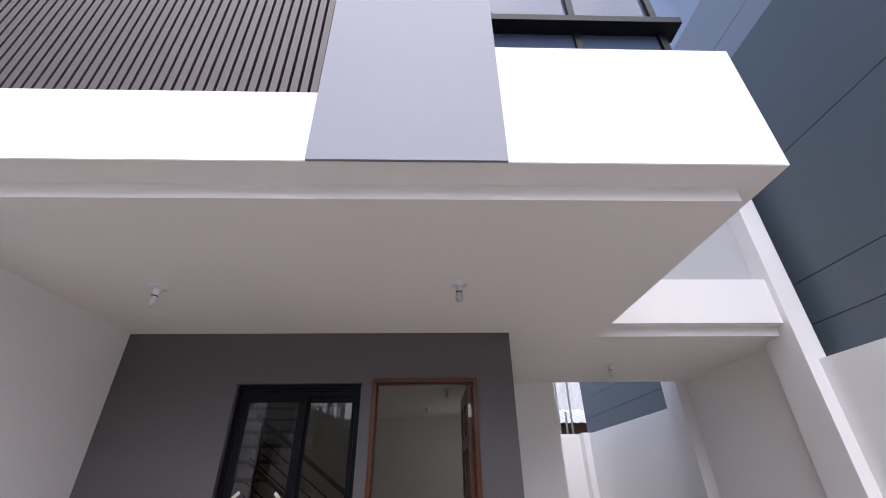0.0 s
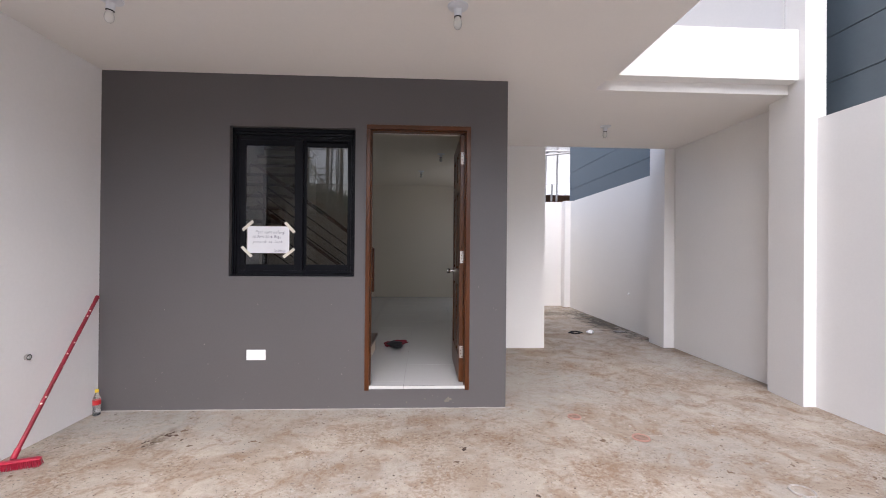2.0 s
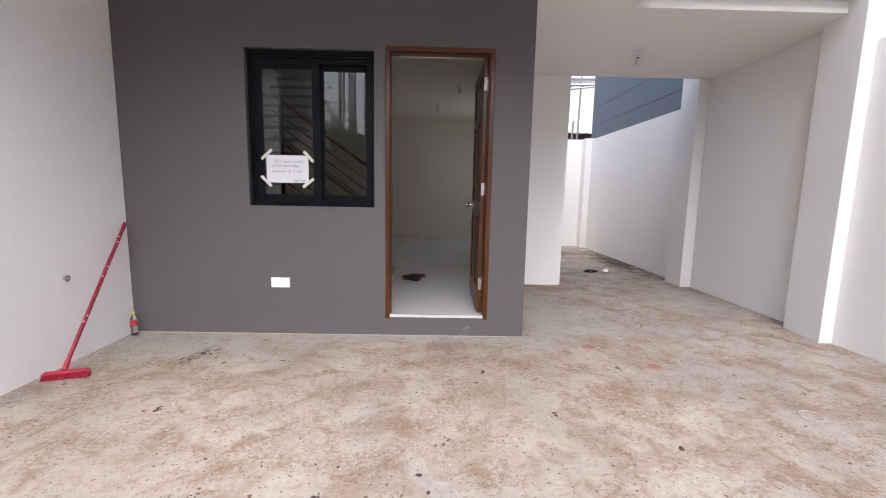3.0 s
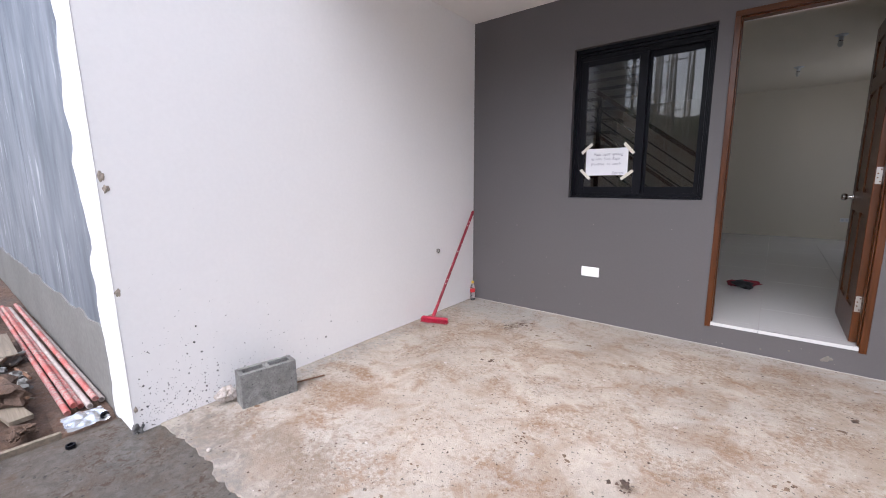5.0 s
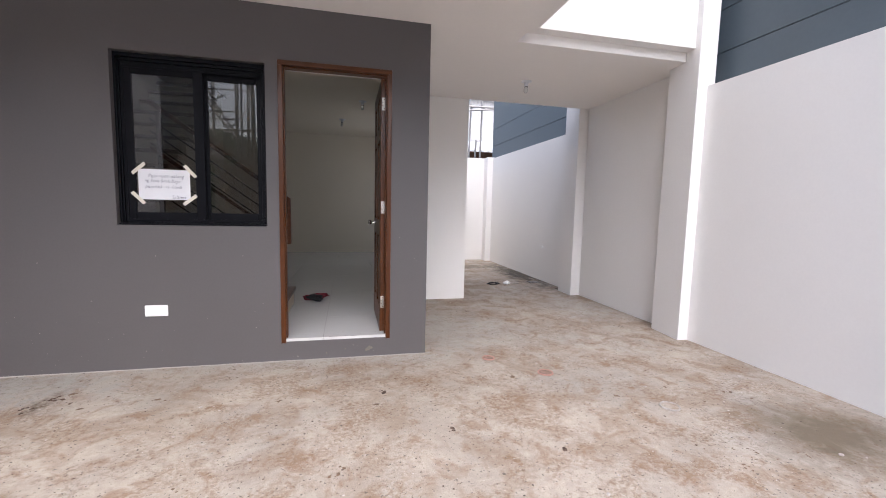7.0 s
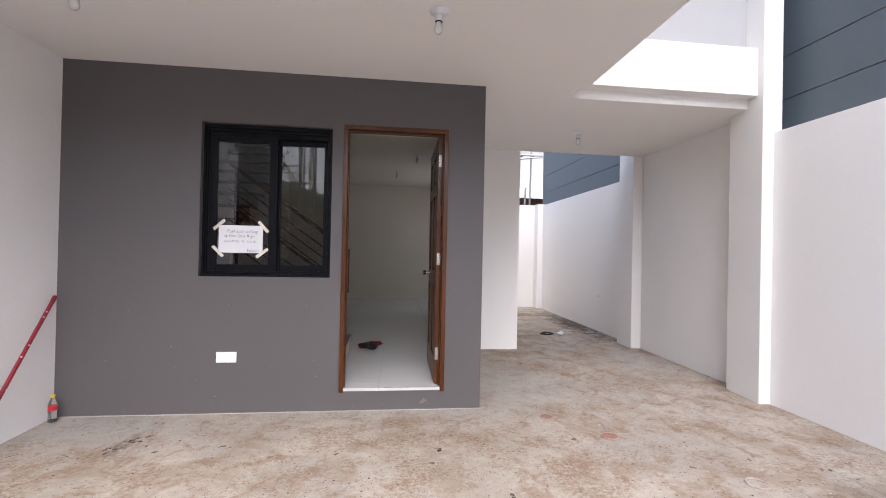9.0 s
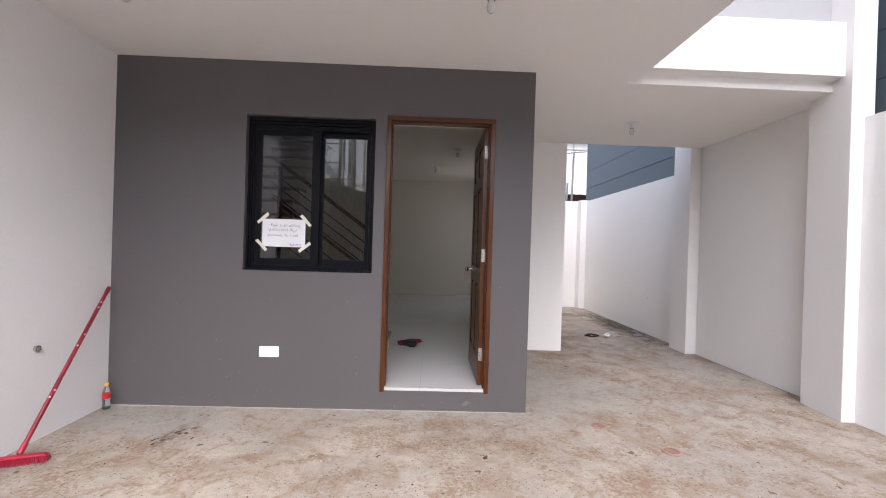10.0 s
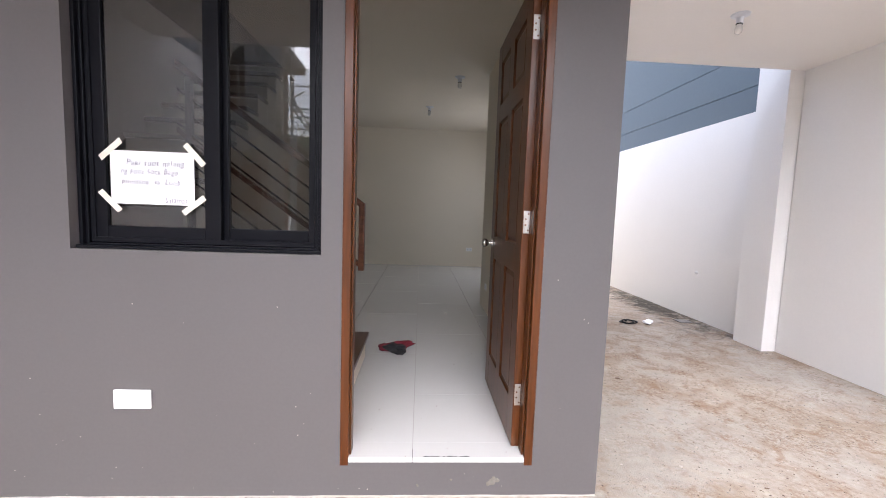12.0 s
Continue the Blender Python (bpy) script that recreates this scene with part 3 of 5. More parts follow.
# ---------------------------------------------------------------- window in the front wall
window = tagged(new("window_1"), "black aluminium sliding window with grey glass, recessed in the wall", "window", kind="structure")
ya = YF + 0.066
bm = bmesh.new()
for a, b, y0 in ((0.001, 0.016, ya - 0.022), (0.016, 0.028, ya - 0.006), (0.028, 0.040, ya + 0.006)):
    head_a, head_b = a * 1.85, b * 1.85
    box(bm, W0 + a, W0 + b, y0, ya + 0.082, WZ0 + a * 0.75 + 0.001, WZ1 - head_a, bevel=0.0025)
    box(bm, W1 - b - 0.004, W1 - a, y0, ya + 0.082, WZ0 + a * 0.75 + 0.001, WZ1 - head_a, bevel=0.0025)
    box(bm, W0 + b, W1 - b - 0.004, y0 + 0.0005, ya + 0.082, WZ1 - head_b, WZ1 - head_a - 0.0005, bevel=0.0025)
    box(bm, W0 + b, W1 - b - 0.004, y0 + 0.0005, ya + 0.082, WZ0 + a * 0.75 + 0.0015, WZ0 + b * 0.75, bevel=0.0025)
part("window_frame", bm, BLACK, window)
for y0 in (ya + 0.006, ya + 0.044, ya + 0.074):
    for x0, x1, z0, z1 in ((W0 + 0.040, W1 - 0.045, WZ0 + 0.030, WZ0 + 0.044), (W0 + 0.040, W1 - 0.045, WZ1 - 0.092, WZ1 - 0.075),
                           (W0 + 0.040, W0 + 0.048, WZ0 + 0.044, WZ1 - 0.092), (W1 - 0.052, W1 - 0.045, WZ0 + 0.044, WZ1 - 0.092)):
        bm = bmesh.new()
        box(bm, x0, x1, y0, y0 + 0.006, z0, z1)
        part("track", bm, BLACK, window)
bm = bmesh.new()
box(bm, W0 + 0.002, W1 - 0.002, YF + 0.022, ya - 0.001, WZ0 + 0.001, WZ0 + 0.014, bevel=0.003)
part("window_sill", bm, BLACK, window)


def sash(x0, x1, y, left, right):
    z0, z1 = WZ0 + 0.040, WZ1 - 0.084
    bm = bmesh.new()
    for s in ((x0, x0 + left, y, y + 0.028, z0, z1), (x1 - right, x1, y, y + 0.028, z0, z1),
              (x0 + left, x1 - right, y, y + 0.028, z0, z0 + 0.052), (x0 + left, x1 - right, y, y + 0.028, z1 - 0.048, z1)):
        box(bm, *s, bevel=0.004)
    sa = part("sash", bm, BLACK, window)
    bm = bmesh.new()
    box(bm, x0 + left - 0.005, x1 - right + 0.005, y + 0.011, y + 0.016, z0 + 0.045, z1 - 0.042)
    pane = part("pane", bm, GLASS, sa)
    pane.visible_shadow = False


sash(-1.494, -0.985, ya + 0.012, 0.049, 0.066)
sash(-1.015, -0.592, ya + 0.046, 0.050, 0.036)

# note taped to the glass
note = thing("paper_note", "white handwritten paper note taped to the window with four strips", "note")
NX0, NX1, NZ0, NZ1, NY = -1.424, -1.088, 1.246, 1.464, ya + 0.008
bm = bmesh.new()
cols = [bm.verts.new((NX0 + (NX1 - NX0) * i / 12, NY - 0.0012 * math.sin(i * 0.7), z)) for z in (NZ0, NZ1) for i in range(13)]
back = [bm.verts.new((v.co.x, v.co.y + 0.0006, v.co.z)) for v in cols]
for i in range(12):
    bm.faces.new((cols[i], cols[i + 1], cols[14 + i], cols[13 + i]))
    bm.faces.new((back[i + 1], back[i], back[13 + i], back[14 + i]))
part("sheet", bm, PAPER, note)
for cx, cz, a in ((NX0 + 0.005, NZ1 + 0.004, 42), (NX1 + 0.004, NZ1 - 0.008, -48), (NX0 - 0.003, NZ0 + 0.010, -46), (NX1 - 0.002, NZ0 + 0.002, 38)):
    bm = bmesh.new()
    vs = box(bm, -0.056, 0.056, 0, 0.0006, -0.012, 0.012)
    for v in vs:
        v.co.x += 0.006 * noise.noise((v.co.z * 90, cx * 9, 0))
    strip = part("tape", bm, TAPE, note, "torn masking tape strip")
    strip.matrix_basis = pose(cx, NY - 0.0032, cz, 0, -a, 0)


def writing(text, x, z, size, width, parent):
    """Handwriting as thin flat letters on the sheet."""
    cu = bpy.data.curves.new("writing", 'FONT')
    cu.body, cu.size, cu.extrude, cu.shear, cu.offset = text, size, 0.0001, 0.2, -0.0004
    cu.space_character, cu.resolution_u = 1.1, 3
    tmp = bpy.data.objects.new("writing_tmp", cu)
    scene.collection.objects.link(tmp)
    me = bpy.data.meshes.new_from_object(tmp.evaluated_get(bpy.context.evaluated_depsgraph_get()))
    bpy.data.objects.remove(tmp)
    xs = [v.co.x for v in me.vertices]
    k = width / max(1e-6, max(xs) - min(xs))
    for v in me.vertices:
        v.co.y += 0.0022 * math.sin(v.co.x * 95 + x * 50)
        v.co.x *= k
    me.materials.clear()
    me.materials.append(INK)
    o = new("writing", me)
    o.parent = parent
    o.matrix_basis = pose(x, NY - 0.0026, z, 90, 0, 0)
    tagged(o, kind="stuff")


W, H = NX1 - NX0, NZ1 - NZ0
writing("Paki suot nalang", NX0 + 0.19 * W, NZ1 - 0.27 * H, 0.036, 0.69 * W, note)
writing("ng Foot Sock Bago", NX0 + 0.12 * W, NZ1 - 0.43 * H, 0.032, 0.68 * W, note)
writing("pumasok  sa  Loob", NX0 + 0.13 * W, NZ1 - 0.62 * H, 0.032, 0.70 * W, note)
writing("Salamat", NX0 + 0.64 * W, NZ1 - 0.96 * H, 0.034, 0.27 * W, note)

# ---------------------------------------------------------------- door
door = tagged(new("door_1"), "red-brown six-panel wooden door standing open into the room", "door", kind="structure")
for x0, x1, z0, z1, mm in ((D0 + 0.001, D0 + 0.037, DZ0 - 0.004, DZ1 - 0.037, DOORWOOD), (D1 - 0.037, D1 - 0.001, DZ0 - 0.004, DZ1 - 0.037, DOORWOOD), (D0 + 0.001, D1 - 0.001, DZ1 - 0.037, DZ1 - 0.001, DOORWOOD_X)):
    bm = bmesh.new()
    box(bm, x0, x1, YF - 0.008, YF + 0.118, z0, z1, bevel=0.003)
    part("door_frame", bm, mm, door)
bm = bmesh.new()
for x0, x1, z0, z1 in ((D0 + 0.037, D0 + 0.045, DZ0 + 0.01, DZ1 - 0.045), (D1 - 0.045, D1 - 0.037, DZ0 + 0.01, DZ1 - 0.045), (D0 + 0.037, D1 - 0.037, DZ1 - 0.045, DZ1 - 0.037)):
    box(bm, x0, x1, YF + 0.02, YF + 0.075, z0, z1, bevel=0.002)
part("door_stop", bm, DOORWOOD, door)
LX0, LX1, LY0, LY1, LZ0, LZ1 = 0.308, 0.345, 3.660, 4.432, 0.187, 2.243
bm = bmesh.new()
sw, mw = 0.105, 0.09
mid = (LY0 + LY1) / 2
rails = [(LZ0, LZ0 + 0.20), (LZ0 + 0.80, LZ0 + 0.93), (LZ0 + 1.60, LZ0 + 1.70), (LZ1 - 0.11, LZ1)]
for y0, y1 in ((LY0, LY0 + sw), (LY1 - sw, LY1)):
    box(bm, LX0, LX1, y0, y1, LZ0, LZ1, bevel=0.003)
for z0, z1 in rails:
    box(bm, LX0 + 0.0005, LX1 - 0.0005, LY0 + sw, LY1 - sw, z0, z1)
for (a, b), (c, d) in zip(rails, rails[1:]):
    box(bm, LX0 + 0.0005, LX1 - 0.0005, mid - mw / 2, mid + mw / 2, b, c)
leaf = part("leaf", bm, DOORWOOD, door)
for (a, b), (c, d) in zip(rails, rails[1:]):
    for y0, y1 in ((LY0 + sw, mid - mw / 2), (mid + mw / 2, LY1 - sw)):
        bm = bmesh.new()
        vs = box(bm, LX0 + 0.011, LX1 - 0.011, y0, y1, b, c)
        for sx in (-1, 1):
            face = max(bm.faces, key=lambda f: f.normal.x * sx)
            r = bmesh.ops.inset_individual(bm, faces=[face], thickness=0.014, depth=-0.004)
            r = bmesh.ops.inset_individual(bm, faces=[face], thickness=0.030, depth=0.009)
        part("panel", bm, DOORWOOD, leaf)
for s, x in ((-1, LX0), (1, LX1)):
    bm = bmesh.new()
    lathe(bm, [(0.030, 0), (0.030, 0.004), (0.012, 0.008), (0.011, 0.028), (0.020, 0.034), (0.027, 0.046), (0.026, 0.058), (0.016, 0.066), (0.0, 0.067)], 20, pose(x, LY1 - 0.06, 1.077, 0, 90 * s, 0))
    part("knob", bm, CHROME, leaf, "round brushed steel door knob", smooth=True)
for z in (2.05, 1.225, 0.435):
    bm = bmesh.new()
    box(bm, LX0 + 0.005, LX1 - 0.004, LY0 - 0.0025, LY0 + 0.001, z - 0.05, z + 0.05, bevel=0.001)
    lathe(bm, [(0.0065, 0), (0.0065, 0.1)], 10, pose(LX1 + 0.004, LY0 - 0.006, z - 0.05))
    h = part("hinge", bm, HINGE, leaf, "steel butt hinge")
    bm = bmesh.new()
    for dz in (-0.036, -0.013, 0.013, 0.036):
        lathe(bm, [(0.0045, 0), (0.0035, 0.001), (0, 0.0011)], 8, pose(LX0 + 0.014 + (0.012 if dz * dz > 0.001 else 0), LY0 - 0.0026, z + dz, 90, 0, 0))
    part("screws", bm, RUST, h)
boxes("door_reveal", WHITE, [(D0 + 0.037, D1 - 0.037, YF + 0.1185, YF + TH + 0.022, 2.264, 2.300)], "white plastered head of the door opening behind the frame", category="trim")
boxes("door_sill", TILE, [(D0 + 0.037, -0.1462, YF - 0.002, 3.7008, 0.1575, 0.180), (-0.1438, D1 - 0.037, YF - 0.002, 3.7008, 0.1575, 0.180)], "white tiled door threshold", category="threshold", bevel=0.0005)

bm = bmesh.new()
rng = random.Random(3)
for k in range(16):
    x = rng.uniform(-0.10, 0.13)
    box(bm, x, x + rng.uniform(0.004, 0.02), YF + 0.004, YF + 0.007 + rng.uniform(0, 0.003), 0.1798, 0.1808)
tagged(part("threshold_scuffs", bm, SPLAT), "dark scuff marks along the threshold edge", "scuffs", kind="stuff")

# ---------------------------------------------------------------- small things on the carport walls
cover = thing("outlet_cover", "blank white plastic outlet cover low on the dark wall", "outlet")
bm = bmesh.new()
box(bm, -1.388, -1.238, YF - 0.012, YF, 0.396, 0.478, bevel=0.005)
part("plate", bm, PLASTIC, cover)
bm = bmesh.new()
box(bm, -1.378, -1.248, YF - 0.0145, YF - 0.011, 0.405, 0.469, bevel=0.003)
part("lid", bm, PLASTIC, cover)


def bulb_lamp(x, y, z, lean, turn):
    la = thing("ceiling_lamp", "bare frosted bulb in a white porcelain ceiling holder", "lamp", "bare ceiling bulbs", at=(x, y, z))
    bm = bmesh.new()
    lathe(bm, [(0.0, -0.022), (0.022, -0.022), (0.034, -0.014), (0.056, -0.008), (0.060, 0.0)], 28)
    part("holder", bm, PORCELAIN, la, smooth=True)
    bm = bmesh.new()
    lathe(bm, [(0.020, -0.060), (0.022, -0.056), (0.022, -0.030), (0.026, -0.020)], 24, pose(0, 0, 0, lean, 0, turn))
    part("socket", bm, PORCELAIN, la, smooth=True)
    bm = bmesh.new()
    lathe(bm, [(0.0, -0.130), (0.012, -0.127), (0.021, -0.117), (0.0245, -0.102), (0.0225, -0.085), (0.017, -0.070), (0.015, -0.057)], 24, pose(0, 0, 0, lean, 0, turn))
    part("bulb", bm, BULB, la, smooth=True)
    bm = bmesh.new()
    lathe(bm, [(0.0205, -0.064), (0.0215, -0.061), (0.0205, -0.058)], 24, pose(0, 0, 0, lean, 0, turn))
    part("ring", bm, BLACK, la)
    return la


lamp = bulb_lamp(0.192, 2.572, ZC, 3, 0)
lamp_b = bulb_lamp(-1.755, 2.628, ZC, 9, 70)
copy_thing(lamp, pose(2.008, 4.709, ZC, 0, 0, 40))
copy_thing(lamp, pose(0.27, 6.80, ZI, 0, 0, 10))
copy_thing(lamp, pose(-0.05, 8.25, ZI, 0, 0, 80))


def pipe_stub(x, y, z, s, material, kind):
    st = thing("pipe_stub", "small " + kind + " water pipe stub set in the wall", "pipe", "pipe stubs", at=(x, y, z))
    bm = bmesh.new()
    lathe(bm, [(0.013, 0), (0.019, 0.0), (0.019, 0.024), (0.013, 0.024), (0.013, 0.0)], 18, pose(0, 0, 0, 0, 90 * s, 0))
    part("collar", bm, material, st, smooth=True)
    bm = bmesh.new()
    lathe(bm, [(0.0125, 0.002), (0.0125, 0.010)], 14, pose(0, 0, 0, 0, 90 * s, 0))
    part("plug", bm, PLASTIC, st)


pipe_stub(-2.516, 2.98, 0.577, 1, CHROME, "metal")
pipe_stub(3.396, 6.88, 0.592, -1, PLASTIC, "white plastic")

# broom
broom = thing("push_broom", "red plastic push broom leaning in the wall corner", "broom")
bm = bmesh.new()
bd = Vector((0.27, 0.10, 0)).normalized()
BM = Matrix.Translation((-2.335, 2.725, 0)) @ Matrix.Rotation(math.atan2(bd.y, bd.x), 4, 'Z') @ Matrix.Diagonal((0.82, 0.9, 0.82, 1))
vs = box(bm, -0.145, 0.145, -0.026, 0.026, 0.040, 0.060, bevel=0.008)
for v in vs:
    if v.co.z > 0.05:
        v.co.y *= 0.75
        v.co.x *= 0.93
bmesh.ops.transform(bm, matrix=BM, verts=bm.verts[:])
part("head", bm, RED, broom, "red moulded brush head", smooth=True)
bm = bmesh.new()
rng = random.Random(4)
for i in range(27):
    for j in range(4):
        x, y = -0.135 + i * 0.0104, -0.021 + j * 0.014
        a = Vector((x, y, 0.044))
        b = Vector((x * 1.06 + rng.uniform(-0.003, 0.003), y * 1.35 + rng.uniform(-0.003, 0.003), 0.002))
        rod(bm, a, b, 0.0032, 5)
bmesh.ops.transform(bm, matrix=BM, verts=bm.verts[:])
part("bristles", bm, RED, broom, "stiff red bristles")
H0, H1 = Vector((-2.360, 2.742, 0.046)), Vector((-2.475, 3.500, 0.900))
bm = bmesh.new()
rod(bm, H0, H0 + (H1 - H0) * 0.05, 0.0155, 14)
part("socket", bm, RED, broom, smooth=True)
bm = bmesh.new()
rod(bm, H0 + (H1 - H0) * 0.04, H1, 0.0125, 14)
part("handle", bm, REDPOLE, broom, "worn red coated handle", smooth=True)
bm = bmesh.new()
rod(bm, H0 + (H1 - H0) * 0.965, H1 + (H1 - H0) * 0.006, 0.0142, 14)
part("end_cap", bm, REDPOLE, broom, smooth=True)
bm = bmesh.new()
ax = (H1 - H0).normalized()
for k in range(13):
    c = H0 + (H1 - H0) * (0.13 + 0.063 * k + 0.012 * (k % 3))
    side = ax.cross(Vector((math.cos(k * 1.3), math.sin(k * 1.3) - 1.2, 0))).normalized()
    q = side.to_track_quat('Z', 'Y').to_matrix().to_4x4()
    lathe(bm, [(0.006, 0.0), (0.004, 0.0012), (0, 0.0014)], 7, Matrix.Translation(c + side * 0.0122) @ q)
tagged(part("worn_spots", bm, TAPE, broom, "pale chipped spots"), kind="stuff")

# bottle
bottle = thing("soda_bottle", "small clear plastic bottle with red label and yellow cap", "bottle", at=(-2.470, 3.500, 0))
bm = bmesh.new()
lathe(bm, [(0.0, 0.004), (0.022, 0.0), (0.029, 0.006), (0.031, 0.03), (0.028, 0.055), (0.031, 0.08), (0.031, 0.125), (0.027, 0.145), (0.014, 0.175), (0.0125, 0.19)], 24)
part("body", bm, CLEAR, bottle, smooth=True)
bm = bmesh.new()
lathe(bm, [(0.0316, 0.088), (0.0316, 0.124)], 24)
part("label", bm, LABELRED, bottle, smooth=True)
bm = bmesh.new()
lathe(bm, [(0.0, 0.206), (0.015, 0.205), (0.0155, 0.185), (0.0145, 0.183)], 20)
part("cap", bm, YELLOW, bottle, smooth=True)
bm = bmesh.new()
lathe(bm, [(0.0, 0.006), (0.026, 0.006), (0.028, 0.018), (0.0, 0.0182)], 20)
part("dregs", bm, BLACK, bottle)
bottle.scale = (0.85, 0.85, 0.96)

# hollow block, stone and iron bar against the party wall
block = thing("hollow_block", "grey concrete hollow block standing on the floor", "block")
bm = bmesh.new()
L, T, Hh = 0.30, 0.100, 0.192
for y0, y1 in ((0, 0.024), (T - 0.024, T)):
    box(bm, 0, L, y0, y1, 0, Hh, bevel=0.003)
for x0, x1 in ((0.0, 0.026), (L / 2 - 0.014, L / 2 + 0.014), (L - 0.026, L)):
    box(bm, x0 + 0.0008, x1 - 0.0008, 0.022, T - 0.022, 0.0008, Hh - 0.002)
for v in bm.verts:
    v.co += Vector([noise.noise(v.co * 31 + Vector((k * 7, 0, 0))) * 0.0028 for k in range(3)])
part("body", bm, BLOCK, block)
block.matrix_basis = Matrix.Translation((-2.252, 1.028, 0.0)) @ Matrix.Rotation(math.atan2(0.29, 0.05), 4, 'Z')


def lump(name, size, seed, material, label, category, at, turn=0, rough=0.35, parent=None):
    bm = bmesh.new()
    bmesh.ops.create_icosphere(bm, subdivisions=3, radius=1.0)
    off = Vector((seed * 3.1, seed * 1.7, 0))
    for v in bm.verts:
        n = v.co.normalized()
        k = 1 + rough * noise.noise(n * 1.3 + off) + rough * 0.5 * noise.noise(n * 3.7 + off)
        v.co = Vector((n.x * size[0] * k, n.y * size[1] * k, n.z * size[2] * k))
    lo = min(v.co.z for v in bm.verts)
    for v in bm.verts:
        v.co.z -= lo
    o = part(name, bm, material, parent, smooth=rough < 0.7)
    o.matrix_basis = pose(*at, 0, 0, turn)
    return tagged(o, label, category) if label else o


lump("stone", (0.052, 0.032, 0.038), 3, ROCK, "pale jagged chunk of rubble beside the hollow block", "stone", (-2.380, 1.008, 0.0), 62, 0.8)
bm = bmesh.new()
rod(bm, (-2.30, 1.30, 0.012), (-2.235, 1.53, 0.008), 0.0048, 10)
tagged(part("iron_bar", bm, RUST, smooth=True), "short rusty iron bar lying on the floor", "iron bar")

# cement splashes low on the party wall
bm = bmesh.new()
rng = random.Random(11)
for i in range(560):
    y = 0.63 + abs(rng.gauss(0, 0.42))
    z = min(2.2, rng.expovariate(6.0))
    if y > 2.4 or z > 0.15 + 1.3 * math.exp(-y):
        if rng.random() < 0.8:
            continue
    x = -2.452 + (y - 0.605) * (XL + 2.452) / (YF + TH - 0.605)
    r = min(0.0065, rng.expovariate(1 / 0.0011) + 0.0007)
    vs = lathe(bm, [(r, 0.0), (r * 0.6, 0.0012), (0, 0.0014)], 7, pose(x, y, z, 0, 90, 0))
    for v in vs:
        v.co.y += r * 0.5 * noise.noise(v.co * 180)
        v.co.z += r * 0.5 * noise.noise(v.co * 170 + Vector((5, 0, 0)))
tagged(part("cement_splashes", bm, SPLAT), "dark dried cement splashes on the white wall", "stain", kind="stuff")
lump("chipped_corner", (0.026, 0.020, 0.030), 9, SPLAT, "rough dark cement lump at the foot of the wall end", "cement", (-2.468, 0.618, -0.026), 20, 0.8)
CHIP = surface("bare_plaster_chip", (0.34, 0.29, 0.24), 0.95, big=20, small=80, vary=0.35, relief=0.4)
for y, z, sy, sz, seed in ((0.612, 1.20, 0.012, 0.024, 12), (0.624, 1.15, 0.012, 0.016, 13), (0.608, 0.68, 0.010, 0.016, 14), (0.610, 0.10, 0.008, 0.014, 15)):
    lump("plaster_chip", (0.004, sy, sz), seed, CHIP, "small brown chip in the white plaster edge", "chip", (-2.453, y - 0.0145 * z + 0.008, z), 0, 0.7)["group"] = "chips in the wall edge"
# white flecks on the dark wall
bm = bmesh.new()
rng = random.Random(7)
for i in range(70):
    x, z = rng.uniform(-2.4, 0.65), rng.uniform(0.05, 1.0) ** 1.5
    r = rng.uniform(0.0012, 0.003)
    lathe(bm, [(r, 0.0), (r * 0.5, 0.0008), (0, 0.0009)], 6, pose(x, YF, z, 90, 0, 0))
tagged(part("paint_flecks", bm, surface("dull_mortar_fleck", (0.34, 0.31, 0.28), 0.9)), "small pale paint and mortar flecks on the dark wall", "stain", kind="stuff")
bm = bmesh.new()
for x, z, r in ((0.215, 0.065, 0.016), (0.236, 0.072, 0.010), (0.198, 0.058, 0.012), (0.222, 0.082, 0.008), (-0.12, 0.05, 0.006), (0.03, 0.075, 0.006)):
    vs = lathe(bm, [(r, 0.0), (r * 0.6, 0.0012), (0, 0.0014)], 14, pose(x, YF, z, 90, 0, 0))
    for v in vs:
        v.co.x += r * 0.7 * noise.noise(v.co * 70)
        v.co.z += r * 0.7 * noise.noise(v.co * 65 + Vector((3, 1, 0)))
tagged(part("mortar_smear", bm, surface("dull_mortar_smear", (0.165, 0.147, 0.128), 0.9, vary=0.2)), "dull mortar smear on the dark wall under the door", "stain", kind="stuff")

# pale skim of mortar along the foot of the dark wall
bm = bmesh.new()
n = 120
low_row, top_row, wall_row = [], [], []
for i in range(n + 1):
    x = -2.50 + (XR + 2.50) * i / n
    w = 0.007 + 0.004 * noise.noise((x * 3.1, 0, 4)) + 0.002 * noise.noise((x * 21, 0, 9))
    low_row.append(bm.verts.new((x, YF - w, -0.003)))
    top_row.append(bm.verts.new((x, YF - w * 0.55, 0.003)))
    wall_row.append(bm.verts.new((x, YF - 0.0005, 0.004 + 0.003 * noise.noise((x * 9, 2, 0)))))
for a, b in ((low_row, top_row), (top_row, wall_row)):
    for i in range(n):
        bm.faces.new((a[i], a[i + 1], b[i + 1], b[i]))
tagged(part("mortar_bead", bm, surface("pale_mortar", (0.38, 0.355, 0.325), 0.9, vary=0.15, relief=0.3), smooth=True), "thin pale mortar bead along the foot of the dark wall", "trim", kind="structure")

# ---------------------------------------------------------------- on the floor
CAPLID = concrete("worn_reddish_cap", (0.34, 0.22, 0.18), (0.22, 0.13, 0.105), (0.20, 0.13, 0.09), 0.5)
RINGRED = surface("reddish_plastic_cap", (0.36, 0.20, 0.16), 0.8, vary=0.2)


